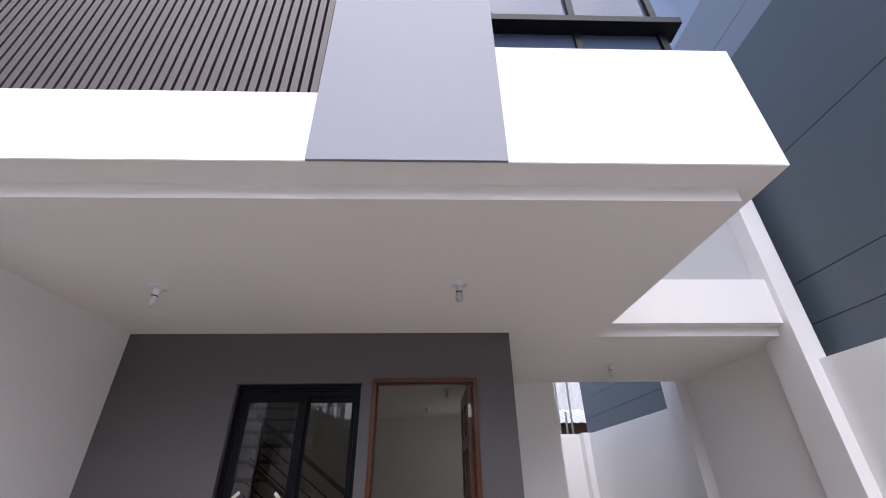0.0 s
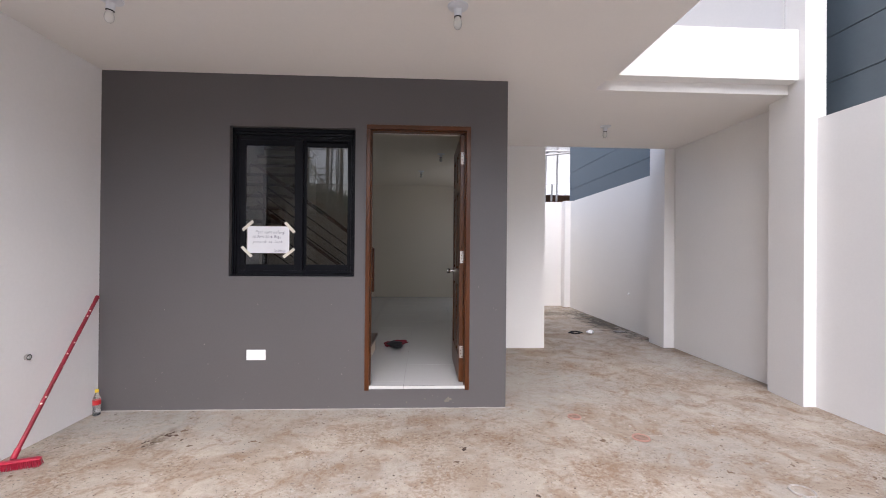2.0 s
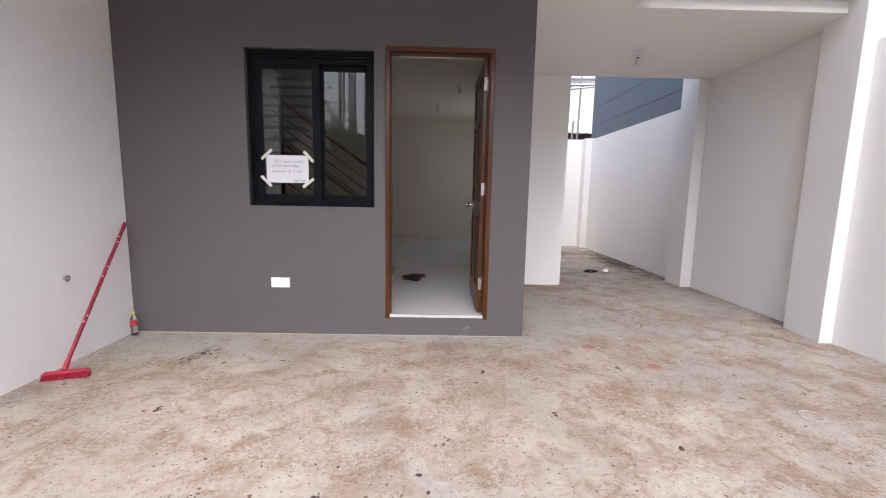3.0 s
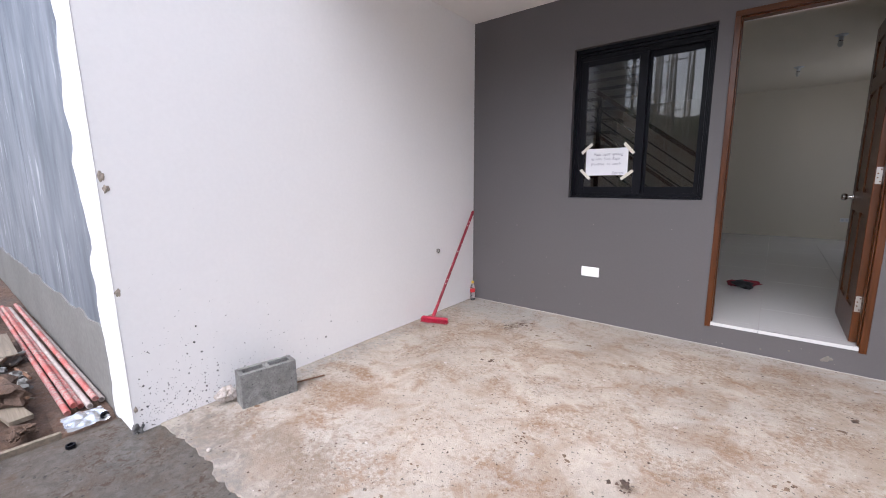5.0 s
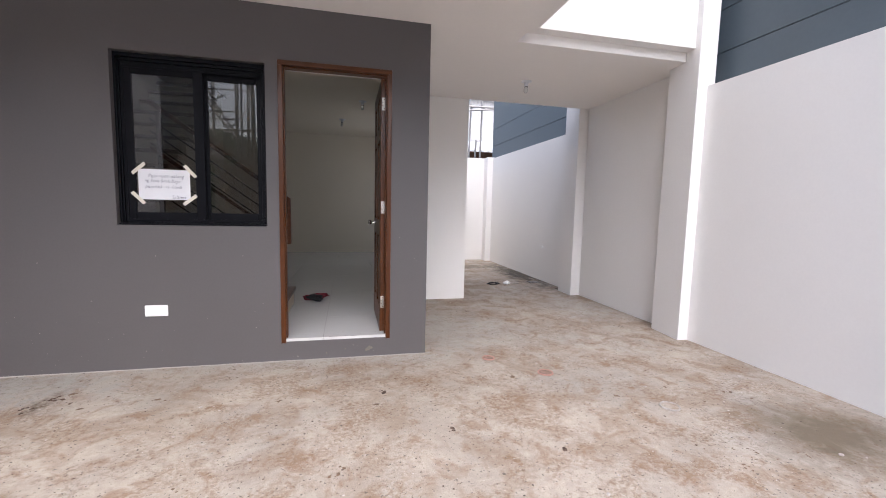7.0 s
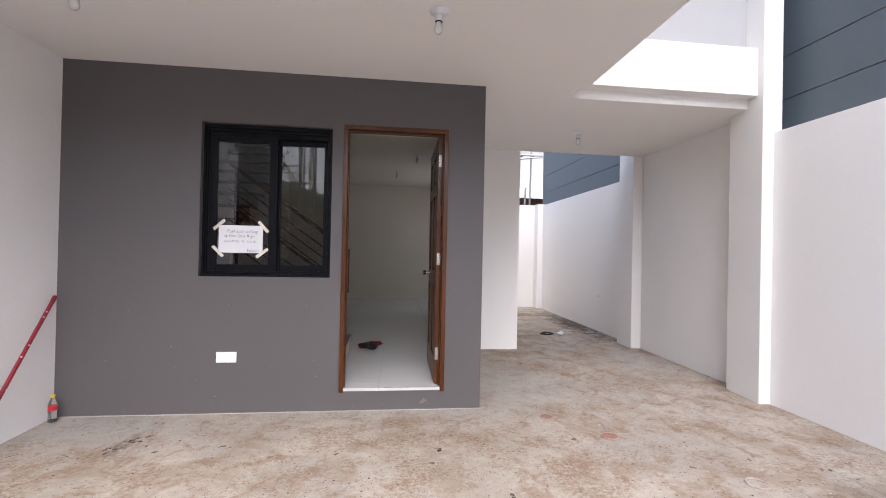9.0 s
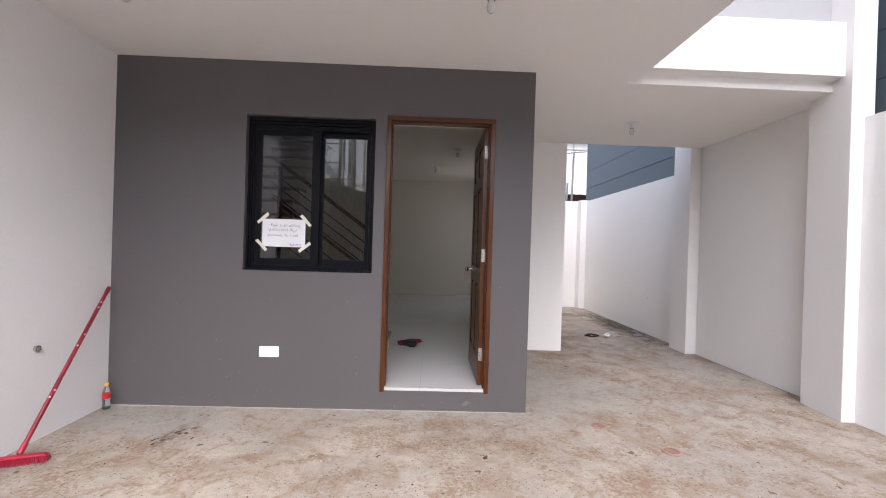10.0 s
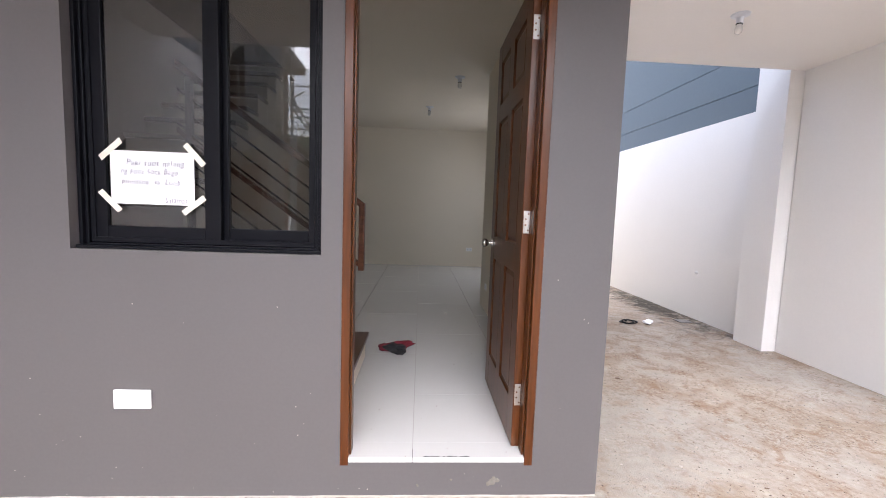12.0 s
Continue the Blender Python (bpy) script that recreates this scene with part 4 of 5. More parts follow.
def floor_cap(x, y, r, material, label):
    c = thing("drain_cover", label, "drain cap", "round caps in the floor", at=(x, y, 0.002))
    bm = bmesh.new()
    lathe(bm, [(r * 0.82, 0.003), (r * 0.86, 0.008), (r * 0.97, 0.008), (r, 0.0)], 28)
    part("rim", bm, material, c)
    bm = bmesh.new()
    lathe(bm, [(r * 0.82, 0.0), (r * 0.80, 0.004), (0, 0.0045)], 28)
    part("lid", bm, FLOOR if material is ROCK else CAPLID, c)


floor_cap(1.183, 3.371, 0.052, RINGRED, "reddish round pipe cap flush in the floor")
floor_cap(1.512, 3.004, 0.060, RINGRED, "reddish round pipe cap flush in the floor")
floor_cap(2.051, 2.358, 0.062, ROCK, "grey-brown round drain cap flush in the floor")
# crumbs of mortar and pebbles
rng = random.Random(21)
bm = bmesh.new()
for i in range(420):
    x, y = rng.uniform(-2.4, 3.2), rng.uniform(0.75, 5.5)
    r = min(0.011, 0.0018 + rng.expovariate(1 / 0.0022))
    vs = bmesh.ops.create_icosphere(bm, subdivisions=1, radius=r)["verts"]
    for v in vs:
        v.co = Vector((v.co.x * 1.3, v.co.y, v.co.z * 0.6)) * (1 + 0.5 * noise.noise(v.co * 300 + Vector((i, 0, 0)))) + Vector((x, y, r * 0.35 + 0.001))
tagged(part("mortar_crumbs", bm, ROCK, smooth=False), "scattered mortar crumbs and small pebbles on the floor", "rubble", kind="stuff")
bm = bmesh.new()
rng = random.Random(31)
for cx, cy, cr, count in ((-0.50, 1.70, 0.05, 14), (-0.06, 1.75, 0.012, 2), (-0.10, 1.86, 0.008, 1), (-1.73, 3.14, 0.04, 7), (-1.77, 3.02, 0.05, 6), (0.28, 2.90, 0.03, 5), (-1.55, 2.35, 0.05, 6), (0.60, 2.35, 0.03, 4), (1.15, 2.05, 0.03, 4)):
    for k in range(count):
        x, y, r = cx + rng.gauss(0, cr * 0.5), cy + rng.gauss(0, cr * 0.5), rng.uniform(0.004, 0.014)
        vs = lathe(bm, [(r, 0.0), (r * 0.6, 0.003), (0, 0.0036)], 9, pose(x, y, 0.0012))
        for v in vs:
            v.co.x += r * 1.1 * noise.noise(v.co * 110)
            v.co.y += r * 1.1 * noise.noise(v.co * 100 + Vector((9, 0, 0)))
tagged(part("mud_clods", bm, SOIL), "flat dark dried mud clods on the floor", "mud", kind="stuff")

# fine pits and dark grit in the slab
rng = random.Random(77)
pv, pf = [], []
for i in range(4200):
    x, y = rng.uniform(-2.45, 3.25), 0.74 + 5.6 * rng.random() ** 1.3
    r, a0, k = min(0.009, 0.0012 + rng.expovariate(1 / 0.0016)), rng.uniform(0, 6.28), rng.uniform(0.45, 1.0)
    base = len(pv)
    for q in range(6):
        a = q * math.pi / 3
        u, w = r * math.cos(a) * rng.uniform(0.7, 1.2), r * k * math.sin(a) * rng.uniform(0.7, 1.2)
        pv.append((x + u * math.cos(a0) - w * math.sin(a0), y + u * math.sin(a0) + w * math.cos(a0), 0.0042 * noise.noise((x * 1.1, y * 1.1, 0)) + 0.0006))
    pf.append([base + q for q in range(6)])
me = bpy.data.meshes.new("floor_grit")
me.from_pydata(pv, [], pf)
me.materials.append(SOIL)
tagged(new("floor_grit", me), "dark grit and small pits in the concrete floor", "grit", kind="stuff")

# flakes of dried mud in loose clusters
rng = random.Random(58)
FLAKE = surface("dried_mud_flake", (0.15, 0.10, 0.066), 0.95, big=6, small=40, vary=0.35, relief=0.3)
pv, pf = [], []
for c in range(120):
    cx, cy = rng.uniform(-2.35, 3.1), 0.85 + 5.2 * rng.random() ** 1.2
    spread, along = rng.uniform(0.02, 0.09), rng.uniform(0, math.pi)
    for k in range(rng.randint(2, 9)):
        u, w = rng.gauss(0, spread), rng.gauss(0, spread * 0.4)
        x, y = cx + u * math.cos(along) - w * math.sin(along), cy + u * math.sin(along) + w * math.cos(along)
        if y > YF - 0.05 and x < XR + 0.05:
            continue
        r, a0, q = 0.003 + rng.expovariate(1 / 0.004), rng.uniform(0, 6.28), rng.uniform(0.35, 0.9)
        base, z0 = len(pv), 0.004 * noise.noise((x * 1.1, y * 1.1, 0)) + 0.0004
        for j in range(8):
            a, m = j * math.pi / 4, r * rng.uniform(0.6, 1.25)
            du, dw = m * math.cos(a), m * q * math.sin(a)
            pv.append((x + du * math.cos(a0) - dw * math.sin(a0), y + du * math.sin(a0) + dw * math.cos(a0), z0))
        pv.append((x, y, z0 + 0.0022))
        pf += [(base + j, base + (j + 1) % 8, base + 8) for j in range(8)]
me = bpy.data.meshes.new("mud_flakes")
me.from_pydata(pv, [], pf)
me.materials.append(FLAKE)
tagged(new("mud_flakes", me), "small brown flakes of dried mud on the floor", "mud", kind="stuff")

# yard: cable coil, rag, drain
coil = thing("cable_coil", "short coil of black cable lying on the yard floor", "cable", at=(2.39, 6.60, 0.008))
cu = bpy.data.curves.new("cable", 'CURVE')
cu.dimensions, cu.bevel_depth, cu.bevel_resolution = '3D', 0.0075, 2
sp = cu.splines.new('NURBS')
sp.points.add(39)
for i, p in enumerate(sp.points):
    a = i * 0.42
    p.co = (0.105 * math.cos(a) + 0.02 * math.sin(a * 0.37) - (0.10 if i < 3 else 0), 0.075 * math.sin(a * 1.03), 0.002 + 0.003 * (i % 5), 1)
tmp = bpy.data.objects.new("cable_tmp", cu)
scene.collection.objects.link(tmp)
me = bpy.data.meshes.new_from_object(tmp.evaluated_get(bpy.context.evaluated_depsgraph_get()))
bpy.data.objects.remove(tmp)
me.materials.clear()
me.materials.append(BLACK)
o = new("cable", me)
o.parent = coil
lump("crumpled_paper", (0.06, 0.04, 0.025), 5, PAPER, "crumpled white paper on the yard floor", "paper", (2.615, 6.55, 0.002), 30, 0.6)
drain = thing("floor_drain", "small dark floor drain beside the yard wall", "drain", at=(3.16, 6.72, 0.002))
bm = bmesh.new()
for k in range(6):
    box(bm, -0.075, 0.075, -0.07 + k * 0.025, -0.058 + k * 0.025, 0.0, 0.006)
part("grate", bm, STEEL, drain)
bm = bmesh.new()
box(bm, -0.085, 0.085, -0.08, 0.08, -0.001, 0.002)
part("pan", bm, CLOTH_BLACK, drain)

# ---------------------------------------------------------------- inside: stairs, rail, socks
STEPBROWN = surface("dull_brown_step", (0.20, 0.172, 0.145), 0.6)
stairs = thing("staircase", "white plastered stairs with dark wooden treads", "stairs")
for i in range(5):
    x1, z = -0.495 - 0.25 * i, 0.36 + 0.18 * i
    bm = bmesh.new()
    box(bm, x1 - 0.275, x1, YF + TH + 0.014, 4.85, z - 0.034, z, bevel=0.005)
    part("tread", bm, TREADWOOD, stairs)
    bm = bmesh.new()
    box(bm, x1 - 0.265, x1 - 0.022, YF + TH + 0.013, 4.835, 0.15, z - 0.034)
    part("riser", bm, CREAM, stairs)
bm = bmesh.new()
box(bm, XL + 0.002, -1.745, YF + TH + 0.014, 4.86, 1.226, 1.26, bevel=0.005)
part("landing", bm, TREADWOOD, stairs)
bm = bmesh.new()
box(bm, XL + 0.002, -1.79, YF + TH + 0.013, 4.835, 0.15, 1.226)
part("landing_base", bm, WHITE, stairs)
for j in range(9):
    y0, z = 4.85 + 0.25 * j, 1.44 + 0.18 * j
    bm = bmesh.new()
    box(bm, XL + 0.002, -1.76, y0, y0 + 0.275, z - 0.04, z, bevel=0.005)
    part("tread", bm, STEPBROWN, stairs, "dull brown step edge")
    bm = bmesh.new()
    box(bm, XL + 0.003, -1.77, y0 + 0.025, y0 + 0.27, 0.15, z - 0.04)
    part("riser", bm, CREAM, stairs)

railing = thing("stair_railing", "dark wooden handrail with thin black rods along the stairs", "railing")
RY, slope = 4.81, 0.72


def sloped(x0, x1, z0, w, h):
    bm = bmesh.new()
    vs = box(bm, x1, x0, RY - w / 2, RY + w / 2, -h / 2, h / 2, bevel=0.006)
    for v in bm.verts:
        v.co.z += z0 + (x0 - v.co.x) * slope
    return bm


part("handrail", sloped(-0.536, -1.80, 1.272, 0.055, 0.05), RAILWOOD, railing)
part("lower_rail", sloped(-0.536, -1.80, 0.84, 0.04, 0.04), RAILWOOD, railing)
bm = bmesh.new()
box(bm, -0.572, -0.532, RY - 0.03, RY + 0.03, 0.82, 1.298, bevel=0.004)
part("end_post", bm, RAILWOOD, railing)
for k in range(1, 4):
    bm = bmesh.new()
    z = 1.27 - 0.113 * k
    rod(bm, (-0.60, RY, z), (-1.80, RY, z + 1.2 * slope), 0.007, 8)
    part("rod", bm, BLACK, railing, smooth=True)
for k in range(3):
    bm = bmesh.new()
    z = 0.72 - 0.113 * k
    rod(bm, (-0.70, RY, z + 0.07), (-1.80, RY, z + 1.2 * slope), 0.007, 8)
    part("rod", bm, BLACK, railing, smooth=True)
for x in (-0.74, -1.72):
    bm = bmesh.new()
    i = int((-0.495 - x) / 0.25)
    box(bm, x - 0.02, x + 0.02, RY - 0.02, RY + 0.02, 0.36 + 0.18 * i, 1.27 + (-0.575 - x) * slope, bevel=0.003)
    part("post", bm, BLACK, railing)

socks = thing("crumpled_socks", "crumpled dark red and black foot socks on the tiles", "socks", at=(-0.300, 4.94, 0.180))
lump("red_sock", (0.115, 0.045, 0.03), 2, CLOTH_RED, "", "", (0.015, 0.035, 0), 25, 0.6, socks)
lump("black_sock", (0.085, 0.05, 0.038), 6, CLOTH_BLACK, "", "", (0.0, -0.04, 0), -30, 0.6, socks)
lump("red_toe", (0.05, 0.03, 0.028), 8, CLOTH_RED, "", "", (-0.09, 0.0, 0), 60, 0.6, socks)
for x, y, z, turn in ((0.84, 9.998, 0.52, 0), (0.599, 6.3, 0.45, -90)):
    ol = thing("wall_outlet", "white plastic wall outlet inside the room", "outlet", "inside outlets")
    bm = bmesh.new()
    box(bm, -0.06, 0.06, -0.008, 0.0, -0.036, 0.036, bevel=0.003)
    part("plate", bm, PLASTIC, ol)
    for sx in (-0.028, 0.028):
        bm = bmesh.new()
        box(bm, sx - 0.016, sx + 0.016, -0.010, -0.007, -0.018, 0.018, bevel=0.001)
        part("socket", bm, PORCELAIN, ol)
    ol.matrix_basis = pose(x, y, z, 0, 0, turn)

# daylight in the kitchen window, from the yard
day = new("window_daylight", bpy.data.lights.new("window_daylight", 'AREA'))
day.data.shape, day.data.size, day.data.size_y, day.data.energy, day.data.color = 'RECTANGLE', 1.3, 1.05, 2.8, (0.95, 0.97, 1.0)
day.matrix_world = look((1.56, 8.55, 1.70), (-2, 8.55, 1.2))

# ---------------------------------------------------------------- street side, beyond the party wall
bm = bmesh.new()
box(bm, -8.0, -4.41, 0.614, 0.80, 0.38, 3.0)
box(bm, -4.40, -2.661, 0.614, 0.80, 0.38, 3.0)
lean(bm.verts)
tagged(part("wall_street", bm, STREAK), "streaky blue-grey painted wall facing the street", "wall", kind="structure")
bm = bmesh.new()
n = 60
for side in range(1):
    top = [bm.verts.new((-8.0 + 5.3 * i / n, 0.606, 0.45 + 0.05 * noise.noise((i * 0.31, 0, 0)) + 0.03 * noise.noise((i * 1.3, 2, 0)))) for i in range(n + 1)]
    bot = [bm.verts.new((v.co.x, 0.604, -0.06)) for v in top]
    rear = [bm.verts.new((v.co.x, 0.66, v.co.z + 0.002)) for v in top]
    for i in range(n):
        bm.faces.new((bot[i], bot[i + 1], top[i + 1], top[i]))
        bm.faces.new((top[i], top[i + 1], rear[i + 1], rear[i]))
lean(bm.verts)
tagged(part("cement_plinth", bm, DAMP), "bare grey cement plinth with a ragged upper edge", "plinth", kind="structure")
bm = bmesh.new()
n = 50
a = [bm.verts.new((-2.765 + 0.09 * noise.noise((0.5, i * 0.43, 1)) + 0.04 * noise.noise((0, i * 1.7, 5)) - 0.02 * (i / n - 0.3), 0.6025, -0.02 + 3.0 * i / n)) for i in range(n + 1)]
b = [bm.verts.new((-2.45, 0.6025, v.co.z)) for v in a]
c = [bm.verts.new((v.co.x, 0.616, v.co.z)) for v in a]
for i in range(n):
    bm.faces.new((a[i], b[i], b[i + 1], a[i + 1]))
    bm.faces.new((c[i], a[i], a[i + 1], c[i + 1]))
lean(bm.verts)
tagged(part("wall_end_paint", bm, ENDPAINT), "ragged white paint on the wall's end face", "paint", kind="structure")

bm = bmesh.new()
nx, ny = 90, 60
gv = []
for j in range(ny + 1):
    row = []
    for i in range(nx + 1):
        x, y = -8.0 + 5.285 * i / nx, -2.2 + 2.8 * j / ny
        z = -0.012 + 0.05 * noise.noise((x * 1.7, y * 1.7, 3)) + 0.035 * abs(noise.noise((x * 6, y * 6, 1))) + 0.02 * noise.noise((x * 15, y * 15, 0))
        if y > 0.25:
            z = min(z, -0.005)
        row.append(bm.verts.new((x, y, z)))
    gv.append(row)
for j in range(ny):
    for i in range(nx):
        bm.faces.new((gv[j][i], gv[j][i + 1], gv[j + 1][i + 1], gv[j + 1][i]))
tagged(part("soil", bm, SOIL), "rough brown soil and rubble beside the wall", "soil", kind="stuff")
rng = random.Random(5)
for k in range(6):
    y = 0.432 + 0.030 * k
    p = thing("conduit_pipe", "plastic conduit pipe caked with grey mud on the ground" if k in (3, 5) else "dusty orange-red plastic conduit pipe lying on the ground", "pipe", "bundle of conduit pipes")
    bm = bmesh.new()
    lathe(bm, [(0.011, 0), (0.0145, 0), (0.0145, 2.9), (0.011, 2.9), (0.011, 0)], 14)
    part("tube", bm, MUDDY if k in (3, 5) else PINK, p, smooth=True)
    p.matrix_basis = Matrix.Translation((-2.90 - 0.02 * (k % 3), y, 0.018 + (0.024 if k % 3 == 1 else 0))) @ Matrix.Rotation(radians(-90.2), 4, 'Y') @ Matrix.Rotation(radians(rng.uniform(-0.6, 0.6)), 4, 'X')
for x0, y0, x1, y1, z, w in ((-4.6, -0.02, -2.92, 0.27, 0.05, 0.09), (-4.0, 0.30, -3.35, 0.02, 0.07, 0.06), (-5.8, 0.32, -4.5, 0.18, 0.06, 0.12)):
    d = Vector((x1 - x0, y1 - y0, 0))
    bm = bmesh.new()
    box(bm, 0, d.length, -w / 2, w / 2, -0.012, 0.012, bevel=0.002)
    o = tagged(part("plank", bm, PLANK), "weathered scrap plank lying on the soil", "plank", "scrap planks")
    o.matrix_basis = Matrix.Translation((x0, y0, z)) @ Matrix.Rotation(math.atan2(d.y, d.x), 4, 'Z')
for k in range(110):
    x, y = rng.uniform(-4.8, -2.78), rng.uniform(-0.5, 0.34)
    s = rng.uniform(0.015, 0.06)
    lump("rubble_stone", (s, s * 0.8, s * 0.6), 20 + k, DAMP if k % 3 else SOIL, "rough piece of rubble on the soil", "stone", (x, y, 0.0), rng.uniform(0, 180), 0.9)["group"] = "rubble by the wall"
for k in range(70):
    x, y, a, ln = rng.uniform(-4.9, -3.0), rng.uniform(-0.35, 0.36), rng.uniform(0, 3.1), rng.uniform(0.15, 0.6)
    bm = bmesh.new()
    z = rng.uniform(0.03, 0.07)
    rod(bm, (x, y, z), (x + ln * math.cos(a), min(0.37, y + 0.4 * ln * math.sin(a)), z + rng.uniform(-0.02, 0.04)), rng.uniform(0.004, 0.010), 6)
    o = tagged(part("scrap_stick", bm, PLANK if k % 2 else RUST, smooth=True), "thin scrap stick or wire lying on the soil", "stick", "scrap sticks")
lump("rubble_rock", (0.16, 0.10, 0.085), 44, SOIL, "large brown earth-stained rock on the soil", "stone", (-3.22, 0.20, 0.0), 20, 0.8)
bm = bmesh.new()
box(bm, -4.55, -3.95, 0.16, 0.37, 0.075, 0.087, bevel=0.002)
tagged(part("board_scrap", bm, PLANK), "weathered scrap of board lying on the rubble", "board")
# crumpled clear plastic bag and a black pipe ring
bm = bmesh.new()
m = 22
sv = [[bm.verts.new((-2.86 + 0.19 * i / m, 0.395 + 0.165 * j / m + 0.01 * noise.noise((i * 0.5, j * 0.5, 2)), 0.016 + 0.020 * abs(noise.noise((i * 0.13, j * 0.16, 7))) + 0.003 * abs(noise.noise((i * 0.4, j * 0.35, 4))))) for i in range(m + 1)] for j in range(m + 1)]
for j in range(m):
    for i in range(m):
        bm.faces.new((sv[j][i], sv[j][i + 1], sv[j + 1][i + 1], sv[j + 1][i]))
tagged(part("plastic_bag", bm, FILM, smooth=True), "crumpled dusty clear plastic bag on the apron edge", "plastic bag")
for x, y, z, tilt in ((-2.565, 0.385, -0.003, 0), (-2.716, 0.545, 0.022, 55)):
    bm = bmesh.new()
    lathe(bm, [(0.012, 0), (0.019, 0), (0.019, 0.014), (0.012, 0.014), (0.012, 0)], 18, pose(x, y, z, 0, tilt, 0))
    tagged(part("pipe_ring", bm, BLACK, smooth=True), "small black plastic pipe ring on the ground", "pipe ring", "black pipe rings")
bm = bmesh.new()
vs = box(bm, -2.716, -2.691, -2.0, 0.376, -0.055, 0.022, bevel=0.003)
tagged(part("form_board", bm, PLANK), "weathered formwork board along the edge of the apron", "plank")

# ---------------------------------------------------------------- far behind the yard
shed = thing("far_shed", "old shed with a corrugated metal roof behind the yard", "shed")
bm = bmesh.new()
cols = []
for i in range(121):
    x = 1.0 + 5.0 * i / 120
    zz = 0.022 * math.sin(i * 2 * math.pi / 6)
    cols.append((bm.verts.new((x, 12.6, 3.02 + zz)), bm.verts.new((x, 15.0, 3.7 + zz))))
for a, b in zip(cols, cols[1:]):
    bm.faces.new((a[0], b[0], b[1], a[1]))
part("roof", bm, SHEET, shed, "corrugated roof sheet")
bm = bmesh.new()
box(bm, 1.0, 6.0, 13.0, 13.2, -0.05, 3.05)
part("wall", bm, RUST, shed)
FARWALL = surface("weathered_pale_render", (0.42, 0.415, 0.42), 0.9, big=1.4, small=14, vary=0.3, stretch=(1.0, 1.0, 0.4), relief=0.3)
far = thing("unfinished_building", "grey unfinished concrete building far behind the yard", "building")
for i in range(3):
    bm = bmesh.new()
    box(bm, 0.5, 9.0, 17.0, 17.3, i * 3.0 - 0.05, i * 3.0 + 2.7)
    part("wall", bm, FARWALL, far)
    bm = bmesh.new()
    box(bm, 0.4, 9.1, 16.8, 20.0, i * 3.0 + 2.7, i * 3.0 + 3.0)
    part("slab", bm, SMUDGED, far)
scaff_b = thing("rear_scaffold", "galvanised scaffold poles standing behind the yard wall", "scaffold")
for x in (3.05, 3.30, 3.42, 3.62):
    bm = bmesh.new()
    rod(bm, (x, 11.2 + 0.3 * (x > 3.2), -0.05), (x + 0.03, 11.2, 7.0 if x != 3.42 else 3.1), 0.026, 10)
    part("pole", bm, STEEL, scaff_b, smooth=True)
for z0, z1 in ((3.95, 3.98), (4.7, 4.73), (3.72, 4.05)):
    bm = bmesh.new()
    rod(bm, (2.0, 11.15, z0), (5.0, 11.1, z1), 0.024, 10)
    part("ledger", bm, STEEL, scaff_b, smooth=True)
for x, z in ((3.07, 3.96), (3.32, 3.96), (3.64, 3.97)):
    bm = bmesh.new()
    box(bm, x - 0.035, x + 0.035, 11.12, 11.22, z - 0.035, z + 0.035, bevel=0.012)
    part("coupler", bm, STEEL, scaff_b)

# ---------------------------------------------------------------- across the street: building site, hill
site = thing("construction_building", "unfinished concrete and hollow block building across the street", "building")
SY = -7.5
# site colours brightened to stand in for sunlight on the near face
SITE = concrete("site_concrete_sunlit", (0.56, 0.52, 0.465), (0.38, 0.35, 0.31), (0.38, 0.31, 0.24), 0.4)
BAMBOO = surface("scaffold_pole_sunlit", (0.52, 0.46, 0.37), 0.6, vary=0.2)
for x in (-13.0, -10.2, -7.4, -4.6):
    bm = bmesh.new()
    box(bm, x - 0.2, x + 0.2, SY - 0.2, SY + 0.16, -0.06, 6.4)
    part("column", bm, SITE, site)
    for k in range(4):
        bm = bmesh.new()
        rod(bm, (x - 0.12 + 0.24 * (k % 2), SY - 0.12 + 0.2 * (k // 2), 6.3), (x - 0.12 + 0.24 * (k % 2), SY - 0.12 + 0.2 * (k // 2), 7.6), 0.015, 6)
        part("rebar", bm, RUST, site)
for z in (2.9, 5.9):
    bm = bmesh.new()
    box(bm, -13.3, -4.4, SY - 2.4, SY + 0.1, z, z + 0.32)
    part("slab", bm, SITE, site)
for x0, x1, z0, z1 in ((-13.0, -7.6, 3.22, 5.9), (-7.2, -6.5, 3.22, 5.9), (-5.5, -4.8, 3.22, 5.9), (-6.5, -5.5, 3.22, 4.1), (-13.0, -10.4, 0, 2.9), (-7.2, -6.2, 0, 2.9), (-6.2, -4.8, 0, 0.9)):
    nz = max(1, round((z1 - z0) / 0.2))
    nx = max(1, round((x1 - x0) / 0.4))
    bm = bmesh.new()
    for a in range(nz):
        for b in range(nx):
            box(bm, x0 + (x1 - x0) * b / nx + 0.008, x0 + (x1 - x0) * (b + 1) / nx - 0.008, SY - 0.09, SY + 0.06, z0 + (z1 - z0) * a / nz + 0.008, z0 + (z1 - z0) * (a + 1) / nz - 0.008)
    tagged(part("block_wall", bm, SITE if x0 > -8 else RAW, site), kind="stuff")
bm = bmesh.new()
vs = box(bm, -9.6, -4.7, SY + 0.2, SY + 1.2, -0.12, 0.12)
for v in vs:
    v.co.z += 0.3 + (v.co.x + 9.6) * -0.55 + 2.7
part("stair_flight", bm, SITE, site)
bm = bmesh.new()
box(bm, -13.0, -5.0, SY - 2.4, SY - 2.2, 0, 5.9)
part("back_wall", bm, BRICKRED, site)
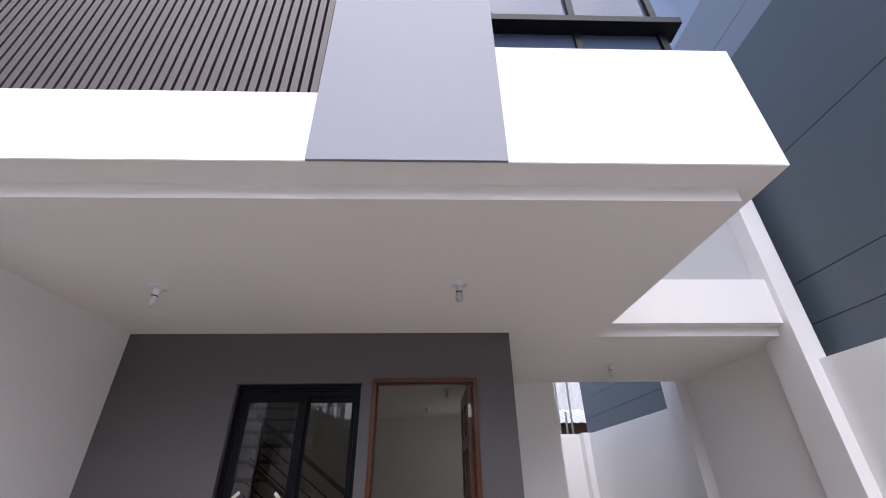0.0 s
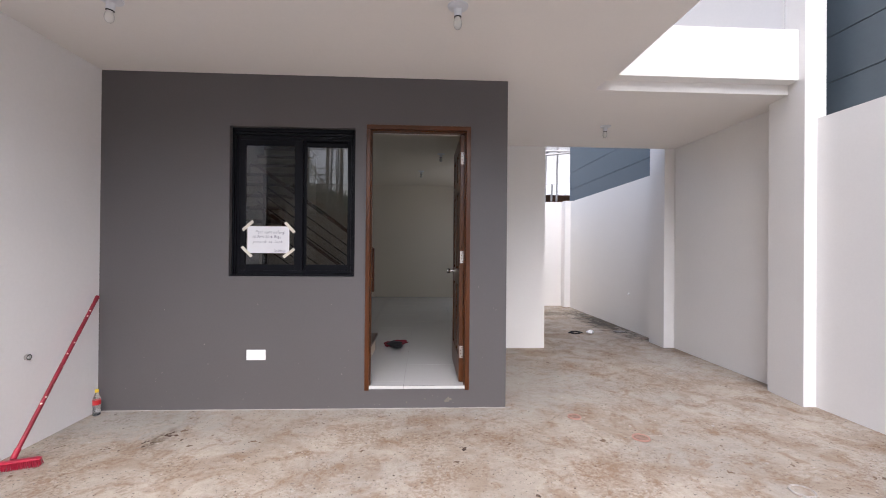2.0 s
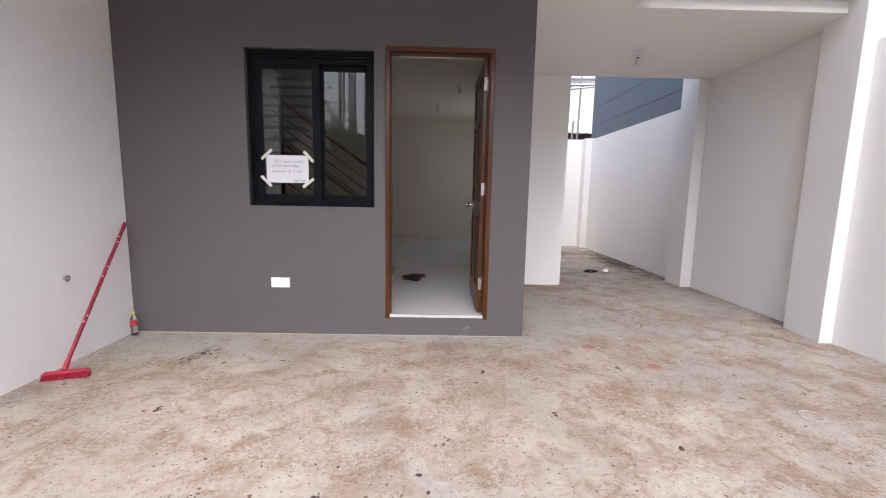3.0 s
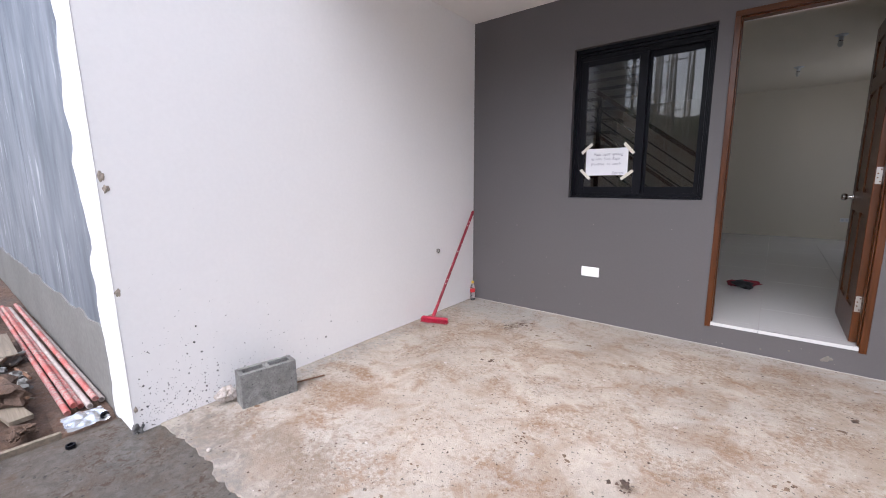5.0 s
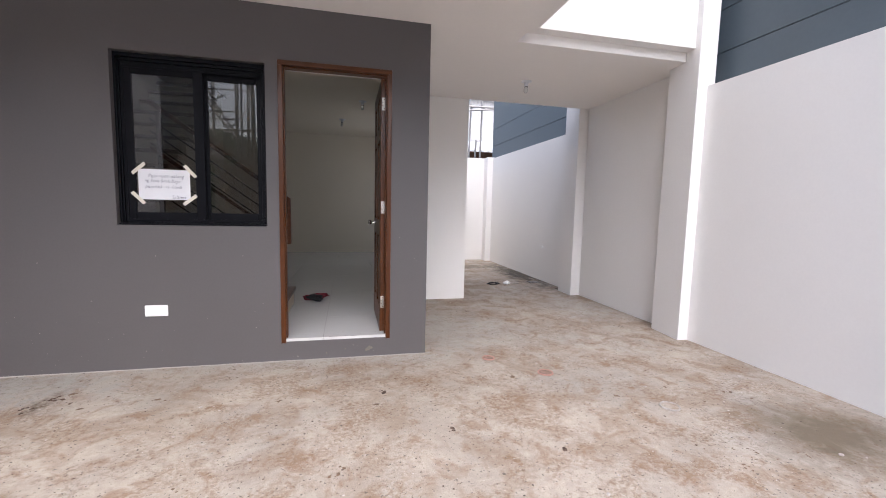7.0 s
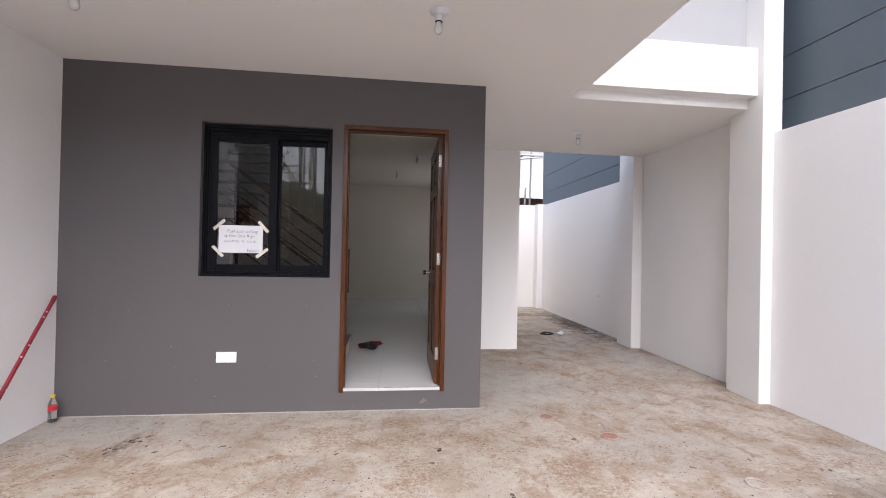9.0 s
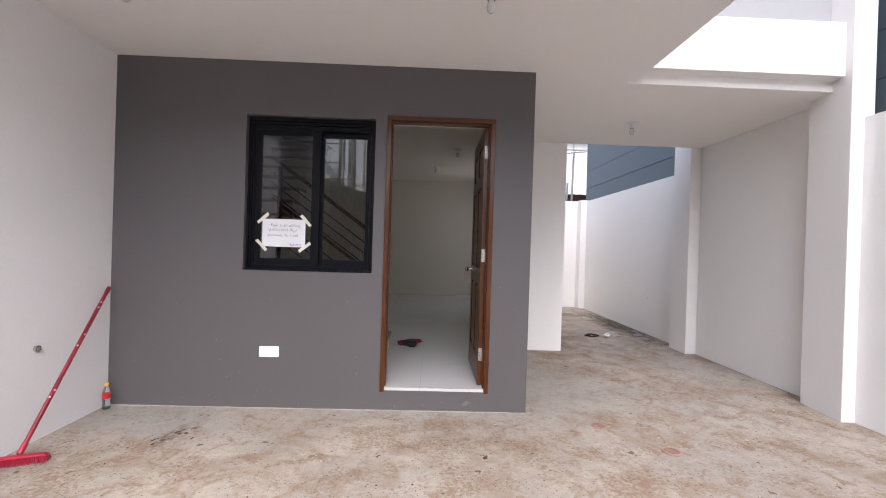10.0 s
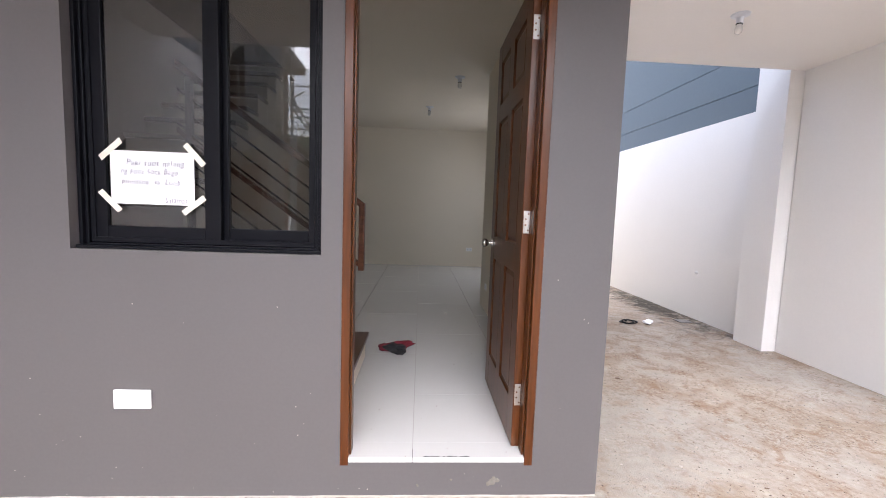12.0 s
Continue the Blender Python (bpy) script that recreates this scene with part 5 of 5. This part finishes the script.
# block colour raised likewise, in place of sunlight
CLADWALL = concrete("site_blocks_sunlit", (0.60, 0.51, 0.41), (0.40, 0.33, 0.26), (0.40, 0.29, 0.21), 0.4)
scaffold = thing("street_scaffold", "bamboo and steel scaffold poles before the unfinished building", "scaffold")
rng = random.Random(9)
for k in range(17):
    x = -9.6 + 0.47 * k + rng.uniform(-0.12, 0.12)
    bm = bmesh.new()
    rod(bm, (x, SY + 1.5, -0.06), (x + rng.uniform(-0.15, 0.15), SY + 1.5 + rng.uniform(-0.1, 0.1), rng.uniform(4.6, 7.4)), 0.026, 8)
    part("pole", bm, STEEL if k % 3 == 0 else BAMBOO, scaffold)
for z in (0.9, 1.7, 2.5, 3.3, 4.1, 4.9, 5.6):
    bm = bmesh.new()
    x0 = rng.uniform(-9.8, -8)
    rod(bm, (x0, SY + 1.55, z), (rng.uniform(-4.0, -1.9), SY + 1.5, z + rng.uniform(-0.15, 0.15)), 0.024, 8)
    part("ledger", bm, BAMBOO, scaffold)
for x0, z0, x1, z1 in ((-8.5, 1.4, -5.6, 4.3), (-3.0, 3.0, -5.2, 6.0), (-5.4, 3.0, -3.3, 4.3), (-6.8, 3.2, -4.9, 5.5), (-2.6, 2.4, -3.9, 4.6)):
    bm = bmesh.new()
    rod(bm, (x0, SY + 1.6, z0), (x1, SY + 1.6, z1), 0.024, 8)
    part("brace", bm, BAMBOO, scaffold)
for x, z1, r in ((-3.86, 5.3, 0.024), (-3.62, 5.8, 0.02), (-3.02, 5.1, 0.024), (-2.72, 5.4, 0.02), (-2.62, 5.0, 0.02), (-2.30, 4.7, 0.024)):
    bm = bmesh.new()
    rod(bm, (x, SY + 1.7, -0.06), (x + 0.05, SY + 1.65, z1), r, 8)
    part("pole", bm, BAMBOO, scaffold)
for x0, x1, z in ((-4.3, -2.2, 1.35), (-4.4, -2.9, 1.95), (-4.2, -2.5, 2.45), (-4.5, -2.2, 3.05), (-4.4, -2.55, 3.55), (-4.3, -2.9, 3.75), (-4.4, -2.25, 4.35)):
    bm = bmesh.new()
    rod(bm, (x0, SY + 1.75, z), (x1, SY + 1.75, z + 0.06), 0.02, 8)
    part("ledger", bm, BAMBOO, scaffold)
for x0, z0, x1, z1 in ((-4.3, 4.9, -2.9, 3.1), (-3.9, 2.4, -2.6, 4.0), (-4.4, 3.1, -3.3, 2.1)):
    bm = bmesh.new()
    rod(bm, (x0, SY + 1.8, z0), (x1, SY + 1.8, z1), 0.02, 8)
    part("brace", bm, BAMBOO, scaffold)
# posts, starter bars and the low wall of the site's next lot
for x, z in ((-3.27, 6.2), (-3.09, 5.9), (-2.97, 5.7)):
    bm = bmesh.new()
    rod(bm, (x, SY + 0.05, -0.06), (x + 0.03, SY + 0.05, z), 0.03 if x < -3.2 else 0.018, 8)
    part("pole", bm, STEEL if x < -3.2 else RUST, scaffold)
low = thing("site_wall", "low unfinished block wall with starter bars across the street", "wall")
bm = bmesh.new()
for a in range(13):
    for b in range(8):
        box(bm, -4.15 + 0.4 * b, -3.76 + 0.4 * b, SY - 0.55, SY - 0.40, -0.05 + 0.2 * a, 0.142 + 0.2 * a)
tagged(part("block_wall", bm, CLADWALL, low), kind="stuff")
for x, z in ((-2.62, 4.75), (-2.55, 4.72), (-2.47, 4.68), (-1.35, 4.1), (-1.25, 4.0)):
    bm = bmesh.new()
    rod(bm, (x, SY - 0.47, 2.4), (x + 0.02, SY - 0.47, z), 0.016, 6)
    part("rebar", bm, RUST, low)
bm = bmesh.new()
vs = box(bm, -4.2, -1.9, SY + 0.2, SY + 1.1, -0.07, 0.07)
for v in vs:
    v.co.z += 2.96 - 0.69 * (v.co.x + 3.74)
part("ramp_slab", bm, RUST, low)
tan_house = thing("street_house", "tan rendered house with white trim across the street", "house")
bm = bmesh.new()
box(bm, 5.5, 12.0, -14.0, -9.5, -0.05, 6.2)
part("wall", bm, surface("tan_render", (0.50, 0.33, 0.17), 0.8, vary=0.06), tan_house)
bm = bmesh.new()
box(bm, 5.3, 12.2, -14.2, -9.3, 6.2, 6.5)
part("roof", bm, WHITE, tan_house)
bm = bmesh.new()
n = 40
hv = []
for j in range(13):
    row = []
    for i in range(n + 1):
        x, t = -70 + 140 * i / n, j / 12
        h = (15 + 5 * noise.noise((x * 0.03, 0.3, 0)) + 3 * noise.noise((x * 0.11, 1, 0))) * math.sin(t * math.pi)
        row.append(bm.verts.new((x, -55 - 40 * t, -1 + max(0, h) + 0.8 * noise.noise((x * 0.5, t * 9, 2)))))
    hv.append(row)
for j in range(12):
    for i in range(n):
        bm.faces.new((hv[j][i], hv[j][i + 1], hv[j + 1][i + 1], hv[j + 1][i]))
tagged(part("hill", bm, LEAF, smooth=True), "low wooded green hill in the distance", "hill", kind="structure")

# ---------------------------------------------------------------- floor tiles in the room
bm = bmesh.new()
box(bm, 0.0017, 0.5983, 0.0017, 1.1983, 0, 0.008, bevel=0.0005)
tile_me = mesh_of("tile", bm, TILE)
bm = bmesh.new()
box(bm, 0.0012, 0.5988, 0.0012, 0.5088, 0, 0.008, bevel=0.0005)
half_me = mesh_of("tile", bm, TILE)
bm = bmesh.new()
box(bm, 0.002, 0.143, 0.002, 1.198, 0, 0.008, bevel=0.0012)
strip_me = mesh_of("tile", bm, TILE)
for k in range(2):
    o = new("tile", strip_me)
    o.parent = floor_in
    o.matrix_basis = pose(0.455, 3.70 + 1.2 * k, 0.172)
for c in range(-4, 3):
    x = -0.145 + 0.6 * c
    y = 3.62 + 0.08 if c % 2 == 0 else 3.70
    k = 0
    while y < 9.99:
        first_half = (k == 0 and c % 2 == 0)
        if x < 0.4 or y > 5.7:
            o = new("tile", half_me if first_half else tile_me)
            o.parent = floor_in
            o.matrix_basis = pose(x, y, 0.172)
        y += 0.51 if first_half else 1.2
        k += 1
